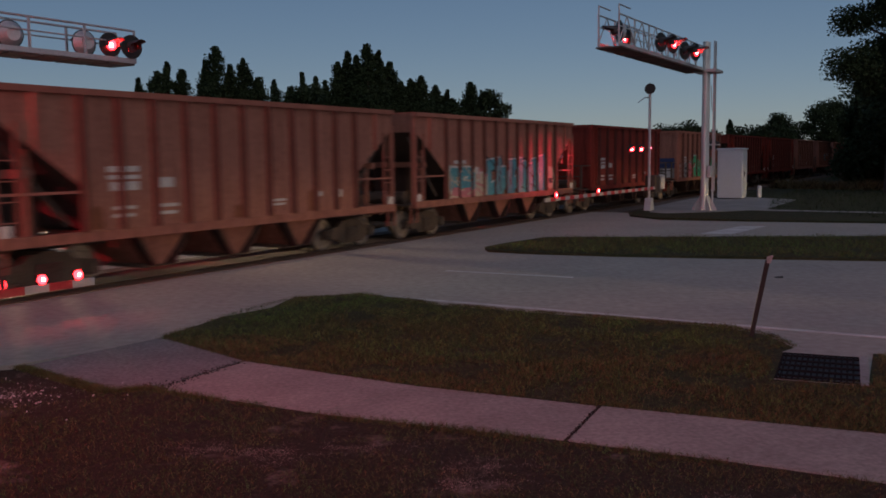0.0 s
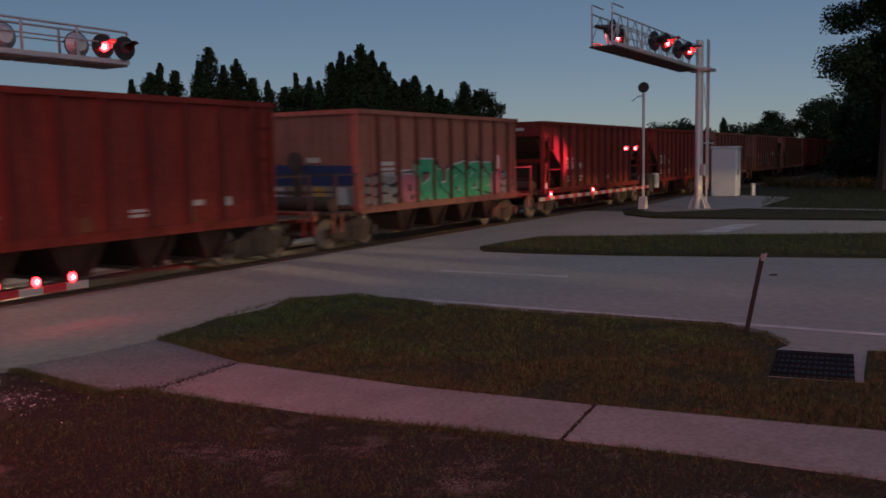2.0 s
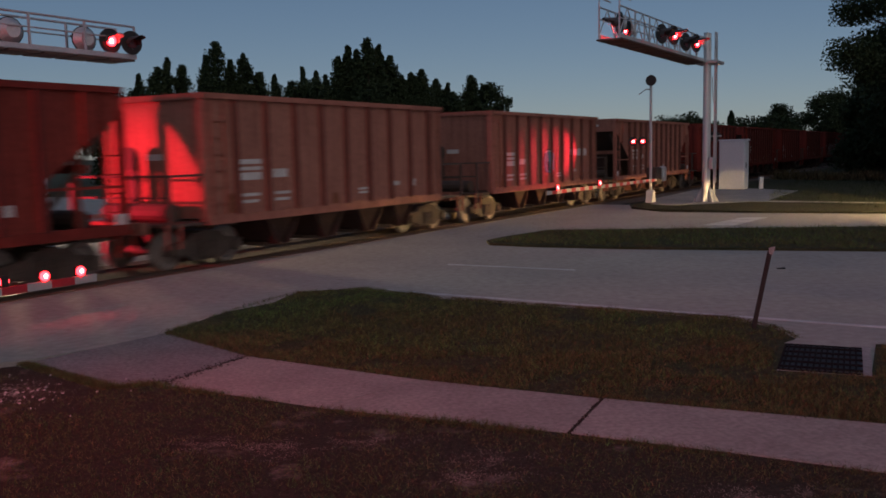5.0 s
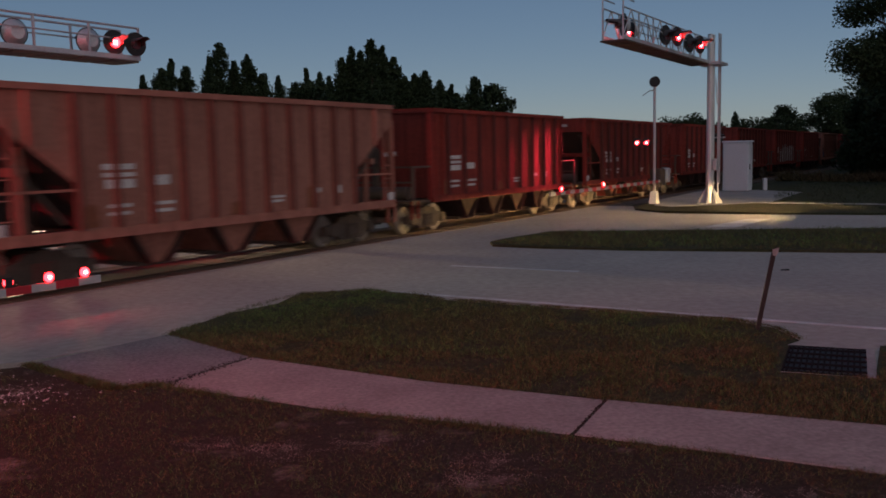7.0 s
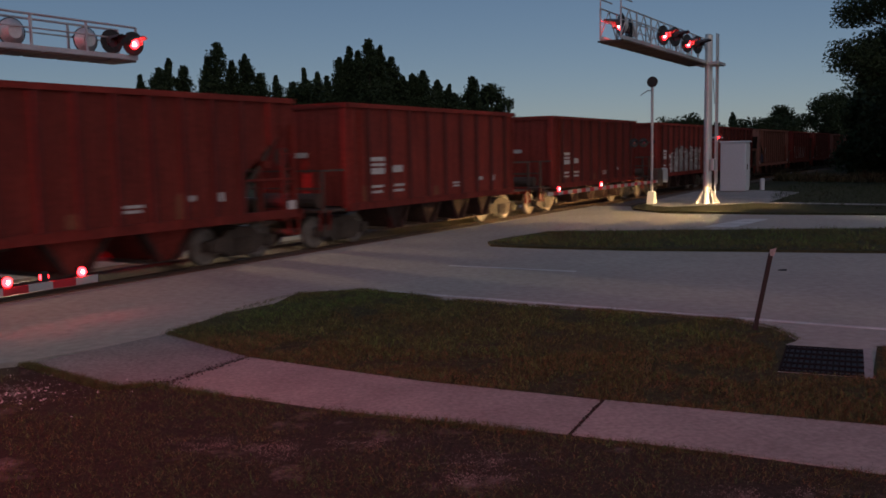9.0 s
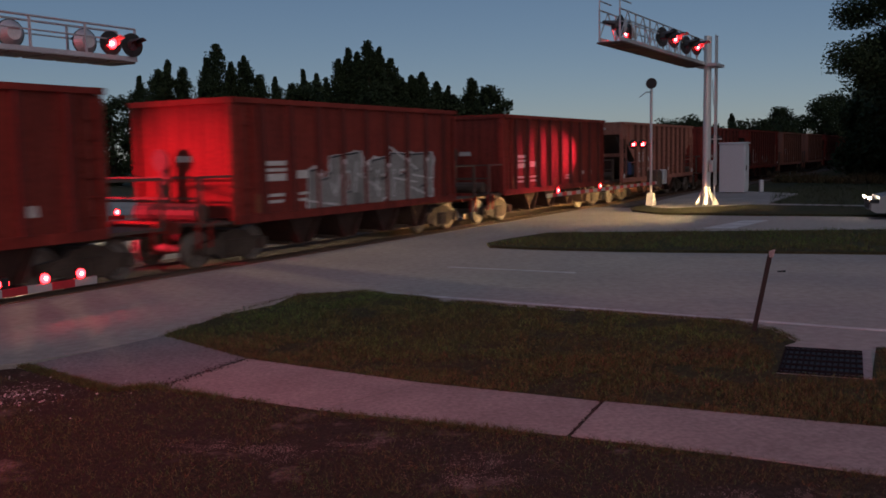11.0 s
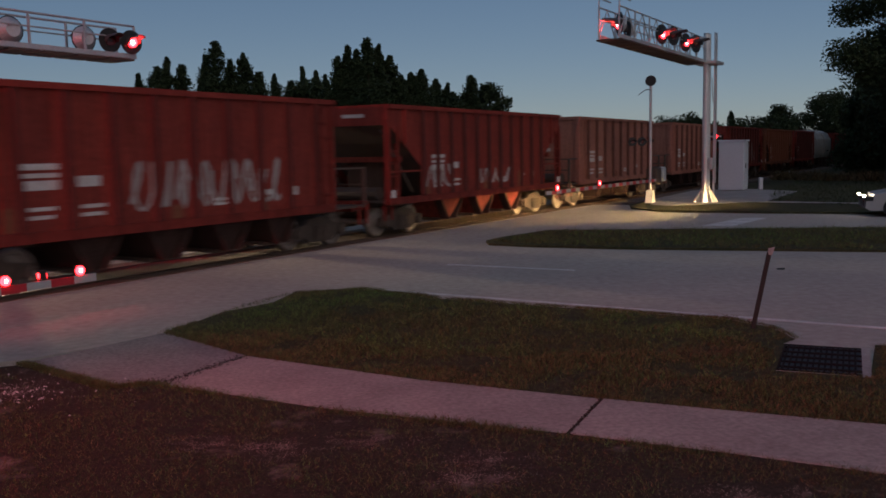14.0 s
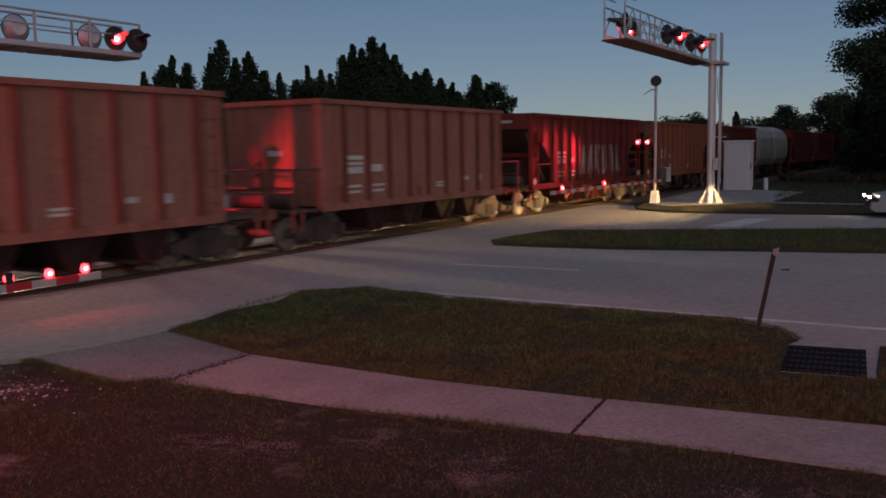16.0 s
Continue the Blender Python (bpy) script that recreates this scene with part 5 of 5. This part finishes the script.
def build_trees():
    # place, top height, crown width, kind
    rows = [(-29.1, 90.4, 10.9, 1.3, "spire"), (-26.0, 86.4, 11.0, 1.9, "spire"), (-25.0, 86.0, 11.9, 2.0, "spire"), (-23.9, 86.8, 11.2, 1.9, "spire"), (-22.4, 90.0, 10.6, 1.8, "spire"), (-21.4, 86.0, 12.0, 1.9, "spire"),
            (-20.4, 85.6, 13.1, 2.0, "spire"), (-19.3, 87, 11.6, 2.0, "spire"), (-18.3, 87.9, 12.3, 2.0, "spire"), (-17.0, 88.5, 10.6, 1.8, "spire"),
            (-22.6, 117.9, 13.2, 1.8, "spire"), (-18.95, 108.4, 12.0, 1.9, "spire"), (-17.2, 110, 11.4, 2.0, "spire"), (-15.7, 108.9, 13.1, 1.9, "spire"), (-14.4, 111.1, 12.6, 1.5, "spire"), (-13.4, 112, 12.2, 1.6, "spire"), (-11.6, 108, 11.0, 2.2, "spire"),
            (-8.9, 84.6, 11.4, 1.9, "spire"), (-8.0, 84.6, 12.4, 2.1, "spire"), (-7.1, 84.2, 12.1, 2.0, "spire"), (-6.1, 83.8, 12.9, 2.1, "spire"), (-5.1, 84.5, 12.5, 2.0, "spire"), (-4.3, 85.9, 11.6, 2.0, "spire"), (-3.2, 87, 9.8, 2.0, "spire"),
            (-2.3, 88, 10.3, 1.9, "spire"), (-1.3, 88, 10.5, 1.8, "spire"), (0.1, 92, 9.9, 1.8, "spire"), (1.3, 95, 9.6, 1.7, "spire"), (3.5, 90, 10.0, 1.4, "spire"), (4.8, 94.9, 9.0, 1.7, "spire"), (6.7, 99.8, 7.8, 1.1, "spire")]
    for i, (x, y, h, w, kind) in enumerate(rows):
        tree((x, y, -0.1), h * 0.99, w * (1.5 + 0.4 * math.sin(i * 2.3)), kind, 10 + i, "tree", "dark evergreen tree in the belt beyond the railway", 0.10, 15000, 0.10)
    for i in range(16):
        x = -33 + i * 2.55
        tree((x, 93 + 4 * math.sin(i * 2.1), -0.1), 8.9 + 1.0 * math.sin(i * 1.7), 5.6, "broad", 60 + i, "tree", "dark bushy tree in the belt beyond the railway", 0.05, 8000, 0.16)
    for i, (x, y, h, w, kind) in enumerate([(36.5, 146, 7.3, 6, "round"), (39.5, 144, 7.7, 6, "round"), (42, 147, 7.2, 5, "round"), (49.2, 152, 8.2, 2.2, "spire"), (48.5, 141, 6.9, 7, "round"), (52.5, 142, 7.1, 7, "round"), (55.5, 143, 6.5, 6, "round"), (45.5, 148, 6.4, 6, "round")]):
        tree((x, y, -0.1), h, w, kind, 90 + i, "tree", "distant dark tree on the horizon", 0.05, 5000, 0.17)
    for i, (x, y, h, w) in enumerate([(62.6, 147, 10.6, 8.0), (57.5, 151, 9.0, 7.0), (67, 150, 11.0, 9.0), (39.5, 80, 7.2, 6.5), (33.6, 70, 6.8, 5.0), (35.5, 66, 7.8, 7.5), (38, 60, 8.4, 8), (42, 62, 9, 9), (48, 66, 8, 9), (44, 74, 8, 8)]):
        tree((x, y, -0.05), h, w, "broad", 120 + i, "tree", "dense dark tree beside the railway", 0.03, 15000, 0.16)
    tree((27.2, 53.8, 0.0), 13.8, 12.0, "pine", 150, "pine_tree", "tall open-crowned pine with gaps of sky", 0.46, 70000, 0.085)
    # unseen trees added to keep the western glow off the far wagons
    for i, (x, y, h) in enumerate([(35, 51, 13), (41, 59, 14), (46, 68, 15), (51, 78, 15), (57, 89, 15), (64, 100, 15), (42, 47, 13), (50, 60, 14)]):
        tree((x, y, -0.05), h, 10.0, "broad", 200 + i, "tree", "tall dense dark tree added out of view to shade the railway", 0.03, 9000, 0.22)
    # added at the dark wood's edge, mainly to shade the far wagons
    for i, (x, y, h) in enumerate([(36.5, 69, 9.5), (41.5, 80, 10.5), (45.8, 89.5, 11), (50.5, 99.5, 11.5), (55.5, 109, 12), (61, 119, 12)]):
        tree((x, y, -0.05), h, 8.5, "broad", 220 + i, "tree", "dense dark tree close beside the railway, added to shade the wagons", 0.02, 14000, 0.2)
    for i, (x, y, h) in enumerate([(-42, 76, 6.2), (-47, 74, 7.0), (-38, 80, 6.5), (-52, 72, 6.5)]):
        tree((x, y, -0.1), h, 6.0, "broad", 170 + i, "tree", "dark bushy tree behind the low building", 0.05, 7000, 0.14)
    tree((31.5, 56.0, 0.0), 13.0, 8.0, "pine", 151, "pine_tree", "tall pine with dense dark foliage", 0.25, 24000, 0.11)


def build_building():
    b = thing("low_building", "low white building beyond the railway", "building", m=pose(-31.5, 62.5, -0.05, 0, 0, 20))
    part("wall", G().box(-9, 4, 0, 6, 0, 2.5), "wall_white", b)
    part("roof", G().prism([(-0.4, 2.5), (6.4, 2.5), (6.4, 2.65), (3, 3.3), (-0.4, 2.65)], -9.4, 4.4, "x"), "roof_grey", b)
    rs = np.random.RandomState(7)
    n = 16000
    mid = rs.uniform((-38.5, 56.5, 0.0), (-26.0, 58.0, 1.0), (n, 3)) + np.clip(rs.normal(size=(n, 3)), -2, 2) * 0.14
    mid[:, 1] += (mid[:, 0] + 32) * 0.36
    tri = np.stack([mid + rs.normal(size=(n, 3)) * 0.11 for _ in range(3)], 1).reshape(-1, 3)
    me = bpy.data.meshes.new("hedge")
    me.from_pydata(tri.tolist(), [], np.arange(3 * n).reshape(-1, 3).tolist())
    me.materials.append(M["leaf"])
    tagged(new("hedge", me), "low dark hedge in front of the white building", "hedge", kind="stuff")
    for x in (-7, -3, 1):
        part("window", G().box(x, x + 1.2, -0.03, 0.05, 0.9, 1.9), "glass", b)


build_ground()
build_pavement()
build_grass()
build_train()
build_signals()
build_small()
build_trees()
build_building()
WAITING = vehicle("car", "pale grey saloon car stopping before the crossing with headlights on", Matrix(), "car_paint", "white_glow")
OTHER = vehicle("car", "car waiting beyond the railway with headlights on", pose(-17.2, 36.0, 0, 0, 0, 141), "car_paint", "dim_glow")

# added plate, not a car part: it keeps the headlamp's beam low
part("headlight_visor", G().box(-0.36, -0.05, 0.36, 0.88, 0.672, 0.682), "black", OTHER)

SPEED = 15.6


def lag(t):
    """The train's small gain on a steady speed, in metres."""
    return float(np.interp(t, (0, 1, 1.5, 2.5, 3.5, 5, 7, 9, 12, 14.5, 16), (-1.2, -0.8, -0.62, -0.35, -0.17, -0.06, 0.0, 0.05, 0.15, 0.25, 0.3)))


def motions():
    times = [i * 0.5 for i in range(33)]
    for k, car in CARS.items():
        s0 = U0 + (k + 1) * LEN - LEN + LEN
        walk(car, [(t, along(s0 - SPEED * t + lag(t), -0.72)) for t in times])
    # all wheelsets turn alike
    wheels = [o for o in bpy.data.objects if o.name.startswith("wheelset")]
    step = SPEED / 0.43 / FPS
    walk(wheels[0], [(i / FPS, Matrix.Rotation(-step * i, 4, "Y")) for i in range(16 * FPS + 1)])
    keys = wheels[0].animation_data
    for w in wheels[1:]:
        w.rotation_mode = "QUATERNION"
        w.animation_data_create()
        w.animation_data.action = keys.action
        w.animation_data.action_slot = keys.action_slot
    # signal lamps: each drum turns its glowing face outwards and back
    for drum, side in FLASH:
        rows = []
        last = None
        for i in range(16 * FPS + 1):
            t = i / FPS
            c = (t - 0.305 + 0.6275) % 1.255 - 0.6275
            right = abs(c) < 0.28
            goal = 0.0 if (right == (side > 0)) else 180.0
            last = goal if last is None else last + max(-60, min(60, goal - last))
            rows.append((t, pose(0, 0, 0, 0, 0, last)))
        walk(drum, rows)
    # the added shutter turns across the back flasher's beam and edge-on by turns
    for shade in SHUTTERS:
        rows, last = [], 245.5
        for i in range(16 * FPS + 1):
            c = (i / FPS - 0.305 + 0.6275) % 1.255 - 0.6275
            goal = 155.5 if abs(c) < 0.28 else 245.5
            last += max(-45, min(45, goal - last))
            rows.append((i / FPS, pose(0, 0, 0, 0, 0, last)))
        walk(shade, rows)
    # the pale car rolls up the far lane and stops
    rows = []
    for t, d in ((0, 42), (1, 32), (2, 24.5), (3, 18), (4, 12.5), (5, 8.0), (6, 4.8), (7, 3.0), (8, 1.8), (9, 0.9), (10, 0.4), (11, 0.15), (12, 0.0), (13, 0), (14, 0), (15, 0), (16, 0)):
        rows.append((t, pose(14.72 + d * 0.95, 31.25 - d * 0.31, 0.0, 0, 0, -18)))
    walk(WAITING, rows)


motions()
